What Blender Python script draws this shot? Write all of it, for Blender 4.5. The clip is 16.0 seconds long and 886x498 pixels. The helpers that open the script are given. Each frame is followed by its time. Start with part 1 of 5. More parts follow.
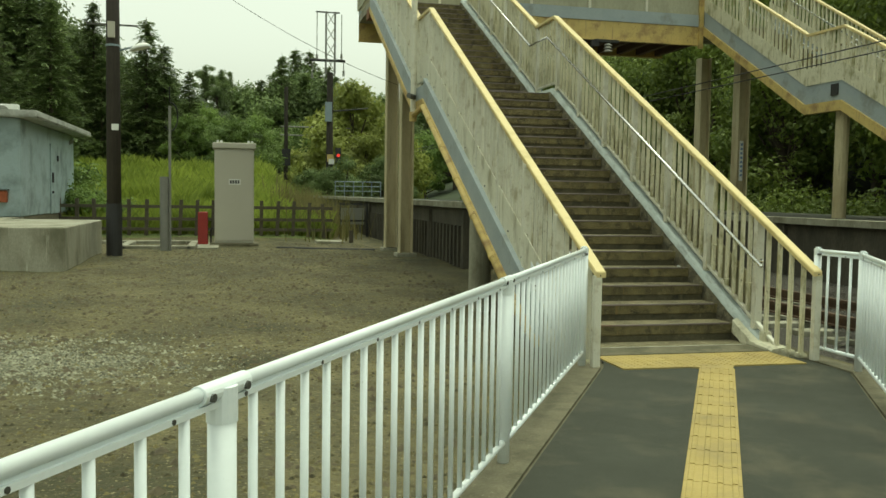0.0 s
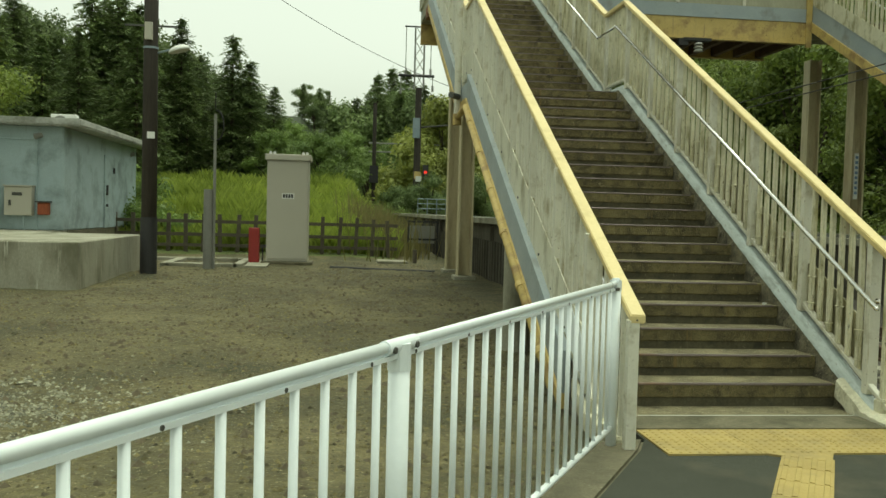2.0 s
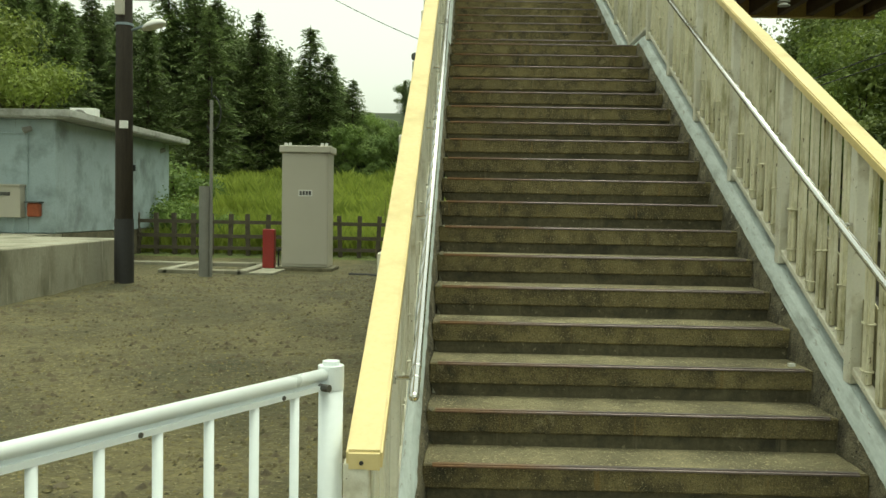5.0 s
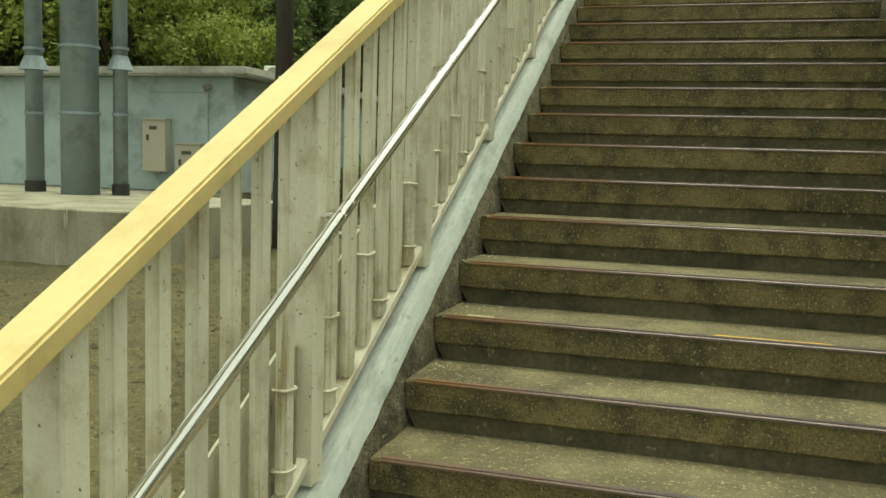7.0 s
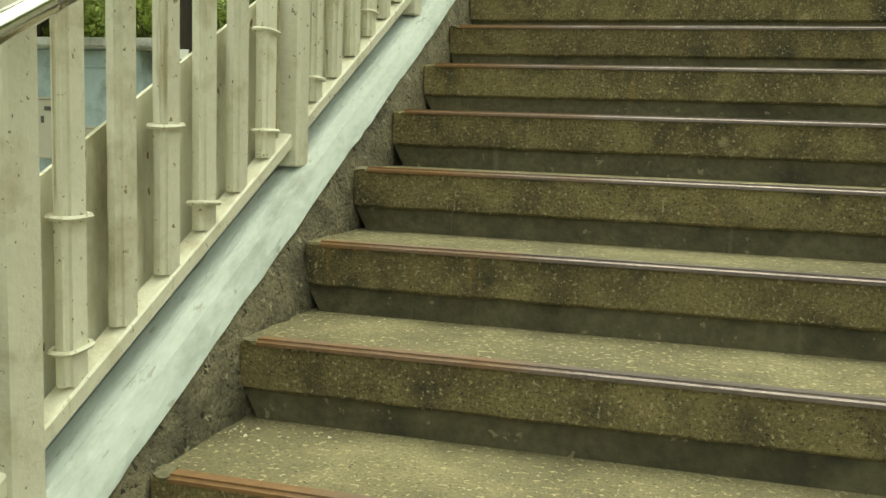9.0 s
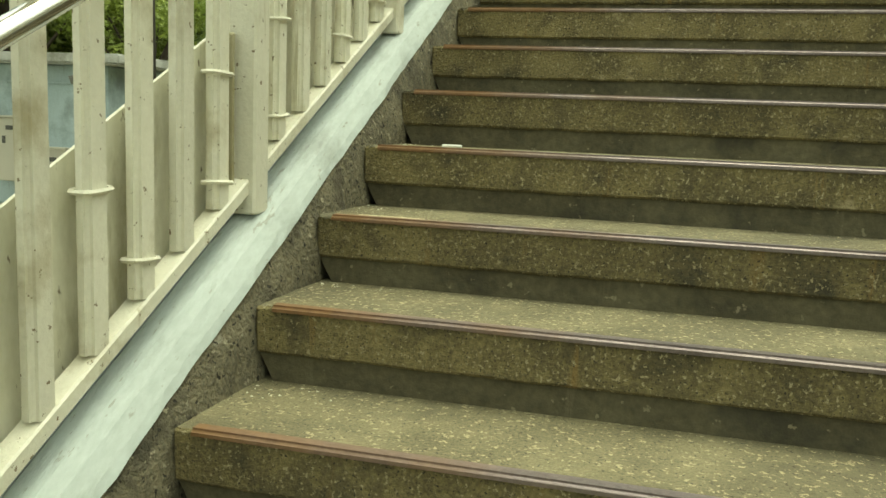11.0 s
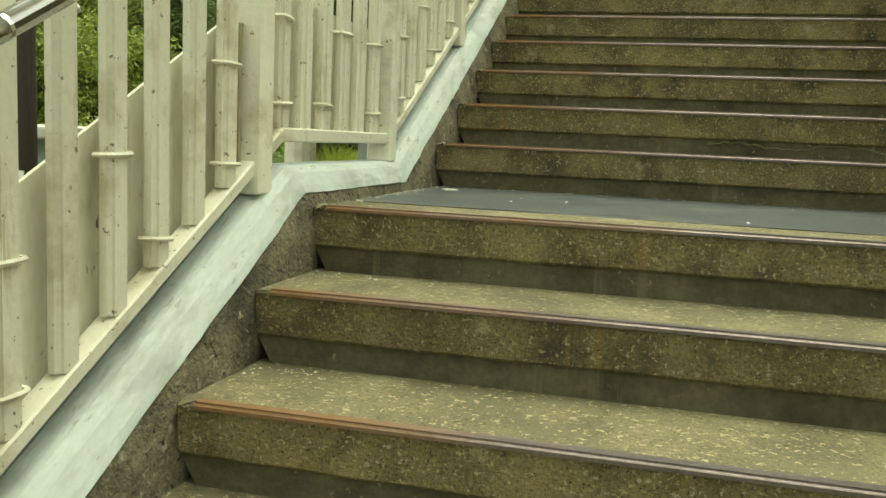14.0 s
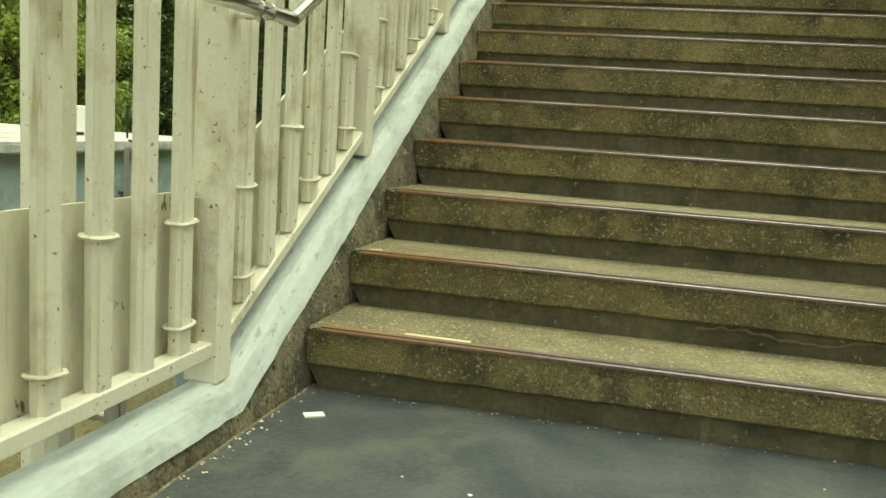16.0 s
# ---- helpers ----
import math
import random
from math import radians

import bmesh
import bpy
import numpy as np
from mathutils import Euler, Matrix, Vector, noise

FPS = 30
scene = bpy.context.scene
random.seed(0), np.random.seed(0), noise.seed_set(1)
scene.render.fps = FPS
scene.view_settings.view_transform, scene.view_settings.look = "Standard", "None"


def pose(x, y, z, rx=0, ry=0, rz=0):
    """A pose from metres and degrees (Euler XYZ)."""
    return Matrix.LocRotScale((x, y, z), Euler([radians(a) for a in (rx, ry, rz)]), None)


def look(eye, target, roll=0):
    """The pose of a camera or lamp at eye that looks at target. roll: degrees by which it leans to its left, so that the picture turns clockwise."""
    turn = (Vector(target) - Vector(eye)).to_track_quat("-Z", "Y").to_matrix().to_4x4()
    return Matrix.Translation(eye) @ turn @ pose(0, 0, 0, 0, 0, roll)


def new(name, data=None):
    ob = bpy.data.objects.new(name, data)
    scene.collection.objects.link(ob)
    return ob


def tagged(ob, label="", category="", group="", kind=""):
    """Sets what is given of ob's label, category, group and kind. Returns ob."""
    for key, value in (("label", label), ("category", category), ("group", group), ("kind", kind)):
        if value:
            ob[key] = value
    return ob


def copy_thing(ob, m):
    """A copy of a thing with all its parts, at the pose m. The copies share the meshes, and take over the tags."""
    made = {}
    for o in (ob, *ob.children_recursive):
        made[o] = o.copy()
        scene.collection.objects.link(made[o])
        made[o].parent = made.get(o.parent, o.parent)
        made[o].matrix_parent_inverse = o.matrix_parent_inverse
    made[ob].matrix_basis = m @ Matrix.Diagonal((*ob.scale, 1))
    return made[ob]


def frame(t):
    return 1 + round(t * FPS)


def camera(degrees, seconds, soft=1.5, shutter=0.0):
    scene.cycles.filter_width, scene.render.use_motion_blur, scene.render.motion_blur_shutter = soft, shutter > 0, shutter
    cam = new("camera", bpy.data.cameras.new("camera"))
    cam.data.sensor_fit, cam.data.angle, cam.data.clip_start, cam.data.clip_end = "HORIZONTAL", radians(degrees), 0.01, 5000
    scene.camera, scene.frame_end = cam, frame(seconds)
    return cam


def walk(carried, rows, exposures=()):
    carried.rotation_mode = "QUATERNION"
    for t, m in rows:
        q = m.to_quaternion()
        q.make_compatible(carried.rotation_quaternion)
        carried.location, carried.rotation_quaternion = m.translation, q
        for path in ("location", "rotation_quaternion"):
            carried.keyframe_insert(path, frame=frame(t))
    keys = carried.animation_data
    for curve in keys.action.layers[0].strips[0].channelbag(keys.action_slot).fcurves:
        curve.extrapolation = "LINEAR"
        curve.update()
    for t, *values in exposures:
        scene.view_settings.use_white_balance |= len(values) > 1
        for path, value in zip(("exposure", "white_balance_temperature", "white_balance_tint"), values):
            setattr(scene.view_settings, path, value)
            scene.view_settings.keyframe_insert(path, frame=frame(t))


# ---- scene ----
cam = camera(53.6, 16.0)
PATH = [
    (0, (-3.192, -7.916, 1.465), (-2.735, -5.973, 1.343), 0.90),
    (0.5, (-2.865, -7.495, 1.455), (-2.503, -5.533, 1.320), 1.10),
    (1, (-2.548, -7.014, 1.429), (-2.337, -5.030, 1.291), 1.20),
    (1.5, (-2.249, -6.468, 1.411), (-2.120, -4.474, 1.333), 1.40),
    (2, (-1.941, -6.042, 1.417), (-1.711, -4.057, 1.335), 1.50),
    (2.5, (-1.595, -5.579, 1.438), (-1.271, -3.607, 1.360), 1.00),
    (3, (-1.198, -5.042, 1.444), (-0.848, -3.073, 1.431), 1.00),
    (3.5, (-0.839, -4.615, 1.449), (-0.525, -2.643, 1.345), 1.10),
    (4, (-0.473, -4.181, 1.466), (-0.263, -2.195, 1.355), 1.00),
    (4.5, (-0.189, -3.659, 1.453), (-0.117, -1.664, 1.333), 1.10),
    (5, (0.107, -3.165, 1.468), (0.065, -1.168, 1.374), 1.00),
    (5.2, (0.229, -2.951, 1.464), (0.125, -0.956, 1.359), 1.20),
    (7.5, (0.926, -0.517, 1.597), (0.330, 1.381, 1.393), 1.76),
    (8, (0.771, 0.174, 1.547), (0.208, 2.085, 1.363), 1.71),
    (8.5, (0.764, 0.680, 1.605), (0.231, 2.593, 1.366), 1.15),
    (9, (0.793, 0.986, 1.767), (0.299, 2.908, 1.522), 2.12),
    (11.3, (0.844, 2.396, 2.512), (0.317, 4.304, 2.225), 2.46),
    (11.5, (0.852, 2.536, 2.562), (0.296, 4.437, 2.286), 2.12),
    (12, (0.815, 2.818, 2.691), (0.257, 4.724, 2.455), 2.14),
    (12.5, (0.804, 3.131, 2.883), (0.203, 5.026, 2.666), 2.07),
    (13, (0.798, 3.425, 3.055), (0.225, 5.326, 2.815), 2.33),
    (13.5, (0.791, 3.737, 3.194), (0.278, 5.656, 2.963), 2.59),
    (14, (0.841, 4.043, 3.390), (0.356, 5.967, 3.140), 2.62),
    (14.5, (0.818, 4.299, 3.521), (0.400, 6.244, 3.314), 3.55),
    (15, (0.842, 4.608, 3.642), (0.398, 6.550, 3.457), 2.88),
    (15.5, (0.812, 4.919, 3.809), (0.374, 6.853, 3.551), 4.10),
    (16, (0.830, 5.205, 3.938), (0.376, 7.132, 3.654), 3.82),
]
LOOKS = [(0.0, -0.02, 7500, -16), (2.5, -0.02, 7400, -15), (3.5, 0.0, 7400, -15), (5.0, 0.20, 7500, -14), (7.5, 0.22, 8100, -13), (8.0, 0.26, 8050, -13), (9.0, 0.64, 8000, -14),
         (11.5, 0.72, 7900, -14), (12.5, 0.60, 8000, -14), (14.5, 0.70, 8200, -14), (16.0, 0.74, 8200, -15)]  # seconds, stops, kelvin, tint
walk(cam, [(t, look(eye, target, roll)) for t, eye, target, roll in PATH], LOOKS)

# ---- light ----
world = bpy.data.worlds.new("world")
scene.world = world
world.use_nodes = True
wn = world.node_tree.nodes
wl = world.node_tree.links
sky = wn.new("ShaderNodeTexSky")
sky.sky_type, sky.sun_disc = "NISHITA", False
sky.sun_elevation, sky.sun_rotation = radians(83), radians(60)
sky.air_density, sky.dust_density, sky.ozone_density = 1.0, 4.0, 1.0
overcast = wn.new("ShaderNodeHueSaturation")
overcast.inputs["Saturation"].default_value = 0.16
wl.new(sky.outputs[0], overcast.inputs["Color"])
wl.new(overcast.outputs[0], wn["Background"].inputs["Color"])
wn["Background"].inputs["Strength"].default_value = 0.235
sun = new("sun", bpy.data.lights.new("sun", "SUN"))
sun.data.energy, sun.data.angle, sun.data.color = 0.35, radians(40), (1.0, 0.96, 0.88)
sun.matrix_world = look((1.5, 2.0, 30), (0, 0, 0))

# ---- materials ----


def material(name, base, other, scale=3.0, fine=40.0, rough=0.8, metal=0.0, bump=0.2, stain=None, stain_scale=1.2,
             stain_amount=0.5, speck=None, speck_scale=60.0, speck_level=0.68, vary=0.0, bump_size=0.01, stretch=None, streak=None, streak_amount=0.4, pit=None, island=False, bloom=None):
    """A weathered surface: two colours mixed at two scales, soft stains, small specks and a fine bump."""
    m = bpy.data.materials.new(name)
    m.use_nodes = True
    n, l = m.node_tree.nodes, m.node_tree.links
    bsdf = n["Principled BSDF"]
    bsdf.inputs["Metallic"].default_value = metal
    geo = n.new("ShaderNodeNewGeometry")
    place = geo.outputs["Position"]
    if stretch:
        mp = n.new("ShaderNodeMapping")
        mp.inputs["Scale"].default_value = stretch
        l.new(place, mp.inputs["Vector"])
        place = mp.outputs[0]

    def noise_at(s, detail=6.0, src=None):
        t = n.new("ShaderNodeTexNoise")
        t.inputs["Scale"].default_value, t.inputs["Detail"].default_value = s, detail
        t.inputs["Roughness"].default_value = 0.62
        l.new(src or place, t.inputs["Vector"])
        return t.outputs[0]

    def ramp(src, a, b):
        r = n.new("ShaderNodeMapRange")
        r.inputs["From Min"].default_value, r.inputs["From Max"].default_value = a, b
        l.new(src, r.inputs["Value"])
        return r.outputs[0]

    def mix(fac, a, b):
        x = n.new("ShaderNodeMix")
        x.data_type = "RGBA"
        l.new(fac, x.inputs["Factor"])
        for socket, v in ((x.inputs[6], a), (x.inputs[7], b)):
            if isinstance(v, tuple):
                socket.default_value = (*v, 1)
            else:
                l.new(v, socket)
        return x.outputs[2]

    coarse, grain = noise_at(scale), noise_at(fine, 4.0)
    both = n.new("ShaderNodeMath")
    both.operation = "ADD"
    l.new(coarse, both.inputs[0])
    l.new(grain, both.inputs[1])
    col = mix(ramp(both.outputs[0], 0.75, 1.25), base, other)
    if stain:
        col = mix(ramp(noise_at(stain_scale, 8.0), 0.62 - 0.25 * stain_amount, 0.69), col, stain)
    if streak:
        sm = n.new("ShaderNodeMapping")
        sm.inputs["Scale"].default_value = (16, 16, 1.1)
        l.new(geo.outputs["Position"], sm.inputs["Vector"])
        col = mix(ramp(noise_at(1.0, 7.0, sm.outputs[0]), 0.66 - 0.22 * streak_amount, 0.70), col, streak)
    if speck:
        col = mix(ramp(noise_at(speck_scale, 3.0), speck_level, speck_level + 0.04), col, speck)
    if bloom:
        col = mix(ramp(noise_at(6.5, 9.0), 0.635, 0.70), col, bloom)
    if pit:
        col = mix(ramp(noise_at(speck_scale * 1.6, 2.0), 0.63, 0.68), col, pit)
    if island:
        hv = n.new("ShaderNodeHueSaturation")
        vr = n.new("ShaderNodeMapRange")
        vr.inputs["To Min"].default_value, vr.inputs["To Max"].default_value = 0.35, 1.65
        l.new(geo.outputs["Random Per Island"], vr.inputs["Value"])
        l.new(vr.outputs[0], hv.inputs["Value"])
        l.new(col, hv.inputs["Color"])
        col = hv.outputs[0]
    if vary:
        info = n.new("ShaderNodeObjectInfo")
        hs = n.new("ShaderNodeHueSaturation")
        l.new(ramp(info.outputs["Random"], 0.0, 1.0), hs.inputs["Fac"])
        hs.inputs["Fac"].default_value = 1
        v = n.new("ShaderNodeMapRange")
        v.inputs["To Min"].default_value, v.inputs["To Max"].default_value = 1 - vary, 1 + vary
        l.new(info.outputs["Random"], v.inputs["Value"])
        hs2 = n.new("ShaderNodeHueSaturation")
        l.new(v.outputs[0], hs2.inputs["Value"])
        l.new(col, hs2.inputs["Color"])
        n.remove(hs)
        col = hs2.outputs[0]
    l.new(col, bsdf.inputs["Base Color"])
    rr = n.new("ShaderNodeMapRange")
    rr.inputs["To Min"].default_value, rr.inputs["To Max"].default_value = max(0.05, rough - 0.12), min(1, rough + 0.12)
    l.new(coarse, rr.inputs["Value"])
    l.new(rr.outputs[0], bsdf.inputs["Roughness"])
    if bump:
        bp = n.new("ShaderNodeBump")
        bp.inputs["Strength"].default_value, bp.inputs["Distance"].default_value = bump, bump_size
        l.new(both.outputs[0], bp.inputs["Height"])
        l.new(bp.outputs[0], bsdf.inputs["Normal"])
    return m


def foliage_material(name, dark, light, scale=0.5, vary=0.25):
    m = bpy.data.materials.new(name)
    m.use_nodes = True
    n, l = m.node_tree.nodes, m.node_tree.links
    bsdf = n["Principled BSDF"]
    bsdf.inputs["Roughness"].default_value = 0.6
    geo = n.new("ShaderNodeNewGeometry")
    info = n.new("ShaderNodeObjectInfo")
    tex = n.new("ShaderNodeTexNoise")
    tex.inputs["Scale"].default_value = scale
    l.new(geo.outputs["Position"], tex.inputs["Vector"])
    add = n.new("ShaderNodeMath")
    add.operation = "MULTIPLY_ADD"
    add.inputs[1].default_value = 0.42
    l.new(geo.outputs["Random Per Island"], add.inputs[0])
    l.new(tex.outputs[0], add.inputs[2])
    r = n.new("ShaderNodeMapRange")
    r.inputs["From Min"].default_value, r.inputs["From Max"].default_value = 0.4, 1.1
    l.new(add.outputs[0], r.inputs["Value"])
    x = n.new("ShaderNodeMix")
    x.data_type = "RGBA"
    x.inputs[6].default_value, x.inputs[7].default_value = (*dark, 1), (*light, 1)
    l.new(r.outputs[0], x.inputs["Factor"])
    v = n.new("ShaderNodeMapRange")
    v.inputs["To Min"].default_value, v.inputs["To Max"].default_value = 1 - vary, 1 + vary
    l.new(info.outputs["Random"], v.inputs["Value"])
    hs = n.new("ShaderNodeHueSaturation")
    l.new(v.outputs[0], hs.inputs["Value"])
    l.new(x.outputs[2], hs.inputs["Color"])
    l.new(hs.outputs[0], bsdf.inputs["Base Color"])
    tr = n.new("ShaderNodeBsdfTranslucent")
    l.new(hs.outputs[0], tr.inputs["Color"])
    ms = n.new("ShaderNodeMixShader")
    ms.inputs[0].default_value = 0.38
    l.new(bsdf.outputs[0], ms.inputs[1])
    l.new(tr.outputs[0], ms.inputs[2])
    l.new(ms.outputs[0], n["Material Output"].inputs["Surface"])
    return m


CREAM = material("cream_paint", (0.735, 0.72, 0.605), (0.665, 0.65, 0.535), 6, 70, 0.5, bump=0.25, stain=(0.45, 0.41, 0.285), stain_scale=5,
                 stain_amount=0.34, speck=(0.21, 0.165, 0.095), speck_scale=58, speck_level=0.662, vary=0.07, streak=(0.42, 0.375, 0.235), streak_amount=0.10)
CREAM_GREEN = material("algae_stained_cream", (0.74, 0.715, 0.55), (0.60, 0.57, 0.40), 7, 60, 0.6, bump=0.25, stain=(0.27, 0.25, 0.115), stain_scale=5,
                       stain_amount=0.42, speck=(0.13, 0.10, 0.05), speck_scale=38, speck_level=0.66, vary=0.08, stretch=(1, 1, 0.5),
                       streak=(0.30, 0.265, 0.105), streak_amount=0.42)
CREAM_DIRTY = material("cream_panel_paint", (0.74, 0.725, 0.60), (0.62, 0.605, 0.475), 3, 50, 0.6, bump=0.15, stain=(0.34, 0.315, 0.20),
                       stain_scale=4, stain_amount=0.36, speck=(0.16, 0.125, 0.07), speck_scale=30, speck_level=0.67, stretch=(1, 1, 0.45),
                       streak=(0.36, 0.32, 0.19), streak_amount=0.34)
PANEL_GRIMY = material("grimy_panel_paint", (0.50, 0.47, 0.33), (0.36, 0.33, 0.20), 4, 50, 0.7, bump=0.2, stain=(0.16, 0.145, 0.065),
                       stain_scale=5, stain_amount=0.65, speck=(0.10, 0.08, 0.04), speck_scale=30, speck_level=0.66, stretch=(1, 1, 0.4),
                       streak=(0.17, 0.15, 0.07), streak_amount=0.6)
YELLOW = material("yellow_rail_paint", (0.70, 0.575, 0.285), (0.63, 0.51, 0.235), 3, 50, 0.45, bump=0.08, stain=(0.55, 0.44, 0.20), stain_scale=3,
                  stain_amount=0.3)
YELLOW_OLD = material("old_yellow_paint", (0.60, 0.46, 0.17), (0.50, 0.37, 0.13), 3, 40, 0.6, bump=0.2, stain=(0.29, 0.185, 0.08), stain_scale=3.5,
                      stain_amount=0.5, speck=(0.12, 0.06, 0.03), speck_scale=25, speck_level=0.67, streak=(0.34, 0.24, 0.11), streak_amount=0.35)
BLUEGREY = material("blue_grey_paint", (0.36, 0.41, 0.42), (0.30, 0.35, 0.37), 3, 40, 0.55, bump=0.1, stain=(0.24, 0.26, 0.24), stain_scale=2,
                    stain_amount=0.3)
CURBPAINT = material("pale_curb_paint", (0.487, 0.547, 0.529), (0.405, 0.456, 0.437), 9, 45, 0.6, bump=0.3, stretch=(2.4, 0.6, 0.6), stain=(0.27, 0.295, 0.27), stain_scale=6,
                     stain_amount=0.42, speck=(0.32, 0.335, 0.30), speck_scale=22, speck_level=0.63)
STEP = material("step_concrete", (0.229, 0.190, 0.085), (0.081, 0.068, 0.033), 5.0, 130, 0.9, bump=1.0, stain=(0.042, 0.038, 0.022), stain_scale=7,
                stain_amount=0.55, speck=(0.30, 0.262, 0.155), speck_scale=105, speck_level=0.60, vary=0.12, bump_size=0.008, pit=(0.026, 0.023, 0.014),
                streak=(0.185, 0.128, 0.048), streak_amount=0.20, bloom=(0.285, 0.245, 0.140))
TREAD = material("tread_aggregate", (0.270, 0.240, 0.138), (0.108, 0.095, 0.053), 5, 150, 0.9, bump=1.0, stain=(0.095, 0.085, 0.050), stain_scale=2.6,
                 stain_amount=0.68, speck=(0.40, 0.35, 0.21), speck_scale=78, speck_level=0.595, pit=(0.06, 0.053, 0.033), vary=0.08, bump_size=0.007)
# Own dark tone, deepened in colour to stand in for the slab lip's shadow.
RISER_LOW = material("shaded_lower_riser_concrete", (0.114, 0.103, 0.060), (0.060, 0.053, 0.030), 5, 50, 0.9, bump=0.5, stain=(0.035, 0.033, 0.021), stain_scale=6,
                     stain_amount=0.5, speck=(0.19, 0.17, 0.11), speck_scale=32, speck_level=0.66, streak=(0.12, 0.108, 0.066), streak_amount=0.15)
SIDEWALL = material("rough_side_concrete", (0.230, 0.205, 0.132), (0.086, 0.077, 0.049), 12, 90, 0.95, bump=1.0, stain=(0.045, 0.041, 0.027), stain_scale=7,
                    stain_amount=0.62, bloom=(0.33, 0.31, 0.235), speck=(0.31, 0.285, 0.20), speck_scale=34, speck_level=0.63, bump_size=0.02, pit=(0.022, 0.02, 0.013))
NOSING = material("rusty_nosing_steel", (0.14, 0.115, 0.115), (0.23, 0.195, 0.19), 3.0, 90, 0.30, metal=0.75, bump=0.15)


def rust_over(m, x0, x1):
    """Rust that fades along the strip, with a ragged edge."""
    n, l = m.node_tree.nodes, m.node_tree.links
    bsdf = n["Principled BSDF"]
    geo = n.new("ShaderNodeNewGeometry")
    sep = n.new("ShaderNodeSeparateXYZ")
    l.new(geo.outputs["Position"], sep.inputs[0])
    t = n.new("ShaderNodeTexNoise")
    t.inputs["Scale"].default_value, t.inputs["Detail"].default_value = 3.5, 7.0
    l.new(geo.outputs["Position"], t.inputs["Vector"])
    wob = n.new("ShaderNodeMath")
    wob.operation = "MULTIPLY_ADD"
    wob.inputs[1].default_value = 1.5
    l.new(t.outputs[0], wob.inputs[0])
    l.new(sep.outputs["X"], wob.inputs[2])
    r = n.new("ShaderNodeMapRange")
    r.inputs["From Min"].default_value, r.inputs["From Max"].default_value = x0 + 0.75, x1 + 0.75
    r.inputs["To Min"].default_value, r.inputs["To Max"].default_value = 1, 0
    l.new(wob.outputs[0], r.inputs["Value"])
    fine = n.new("ShaderNodeTexNoise")
    fine.inputs["Scale"].default_value = 45
    l.new(geo.outputs["Position"], fine.inputs["Vector"])
    two = n.new("ShaderNodeMix")
    two.data_type = "RGBA"
    two.inputs[6].default_value, two.inputs[7].default_value = (0.12, 0.064, 0.028, 1), (0.235, 0.128, 0.055, 1)
    l.new(fine.outputs[0], two.inputs["Factor"])
    x = n.new("ShaderNodeMix")
    x.data_type = "RGBA"
    l.new(r.outputs[0], x.inputs["Factor"])
    l.new(bsdf.inputs["Base Color"].links[0].from_socket, x.inputs[6])
    l.new(two.outputs[2], x.inputs[7])
    l.new(x.outputs[2], bsdf.inputs["Base Color"])
    mt = n.new("ShaderNodeMapRange")
    mt.inputs["To Min"].default_value, mt.inputs["To Max"].default_value = 0.75, 0.0
    l.new(r.outputs[0], mt.inputs["Value"])
    l.new(mt.outputs[0], bsdf.inputs["Metallic"])
    ro = n.new("ShaderNodeMapRange")
    ro.inputs["To Min"].default_value, ro.inputs["To Max"].default_value = 0.44, 0.75
    l.new(r.outputs[0], ro.inputs["Value"])
    l.new(ro.outputs[0], bsdf.inputs["Roughness"])


rust_over(NOSING, 0.05, 0.75)
RUST = material("rust_end", (0.24, 0.10, 0.035), (0.15, 0.06, 0.025), 12, 60, 0.8, bump=0.3)
WHITELINE = material("white_edge_strip", (0.56, 0.57, 0.52), (0.42, 0.43, 0.38), 6, 50, 0.5, bump=0.1)
STEEL = material("polished_stainless", (0.80, 0.80, 0.78), (0.74, 0.74, 0.72), 5, 80, 0.12, metal=1.0, bump=0.0)
MAT_DARK = material("dark_resin_patch", (0.018, 0.026, 0.033), (0.066, 0.074, 0.076), 6.0, 70, 0.5, bump=0.25, stain=(0.095, 0.095, 0.078),
                    stain_scale=3.5, stain_amount=0.45, speck=(0.5, 0.5, 0.45), speck_scale=60, speck_level=0.75)
WHITE = material("white_fence_paint", (0.84, 0.90, 0.91), (0.80, 0.86, 0.87), 4, 40, 0.32, bump=0.03, speck=(0.40, 0.38, 0.32), speck_scale=30,
                 speck_level=0.74)
BOLT = material("dull_bolt", (0.14, 0.14, 0.13), (0.09, 0.09, 0.08), 20, 90, 0.5, metal=0.6, bump=0.0)
ASPHALT = material("asphalt", (0.039, 0.043, 0.028), (0.027, 0.030, 0.019), 1.3, 120, 0.85, bump=0.5, stain=(0.075, 0.070, 0.044), stain_scale=1.6,
                   stain_amount=0.45, speck=(0.10, 0.10, 0.075), speck_scale=150, speck_level=0.66, bump_size=0.006)
KERB = material("kerb_concrete", (0.185, 0.168, 0.108), (0.105, 0.096, 0.058), 3, 60, 0.9, bump=0.6, stain=(0.062, 0.060, 0.032), stain_scale=2.4, stain_amount=0.62,
                speck=(0.26, 0.24, 0.165), speck_scale=40, speck_level=0.66)
TACTILE = material("tactile_yellow", (0.414, 0.317, 0.110), (0.348, 0.264, 0.088), 3, 60, 0.7, bump=0.2, stain=(0.28, 0.22, 0.09), stain_scale=2.5,
                   stain_amount=0.5, vary=0.07)
SOIL = material("packed_soil", (0.152, 0.131, 0.057), (0.053, 0.047, 0.021), 0.8, 15, 0.95, bump=1.0, stain=(0.040, 0.041, 0.017), stain_scale=0.75,
                stain_amount=0.72, speck=(0.27, 0.24, 0.13), speck_scale=40, speck_level=0.62, bump_size=0.035, pit=(0.025, 0.022, 0.010),
                streak=(0.18, 0.155, 0.070), streak_amount=0.25)
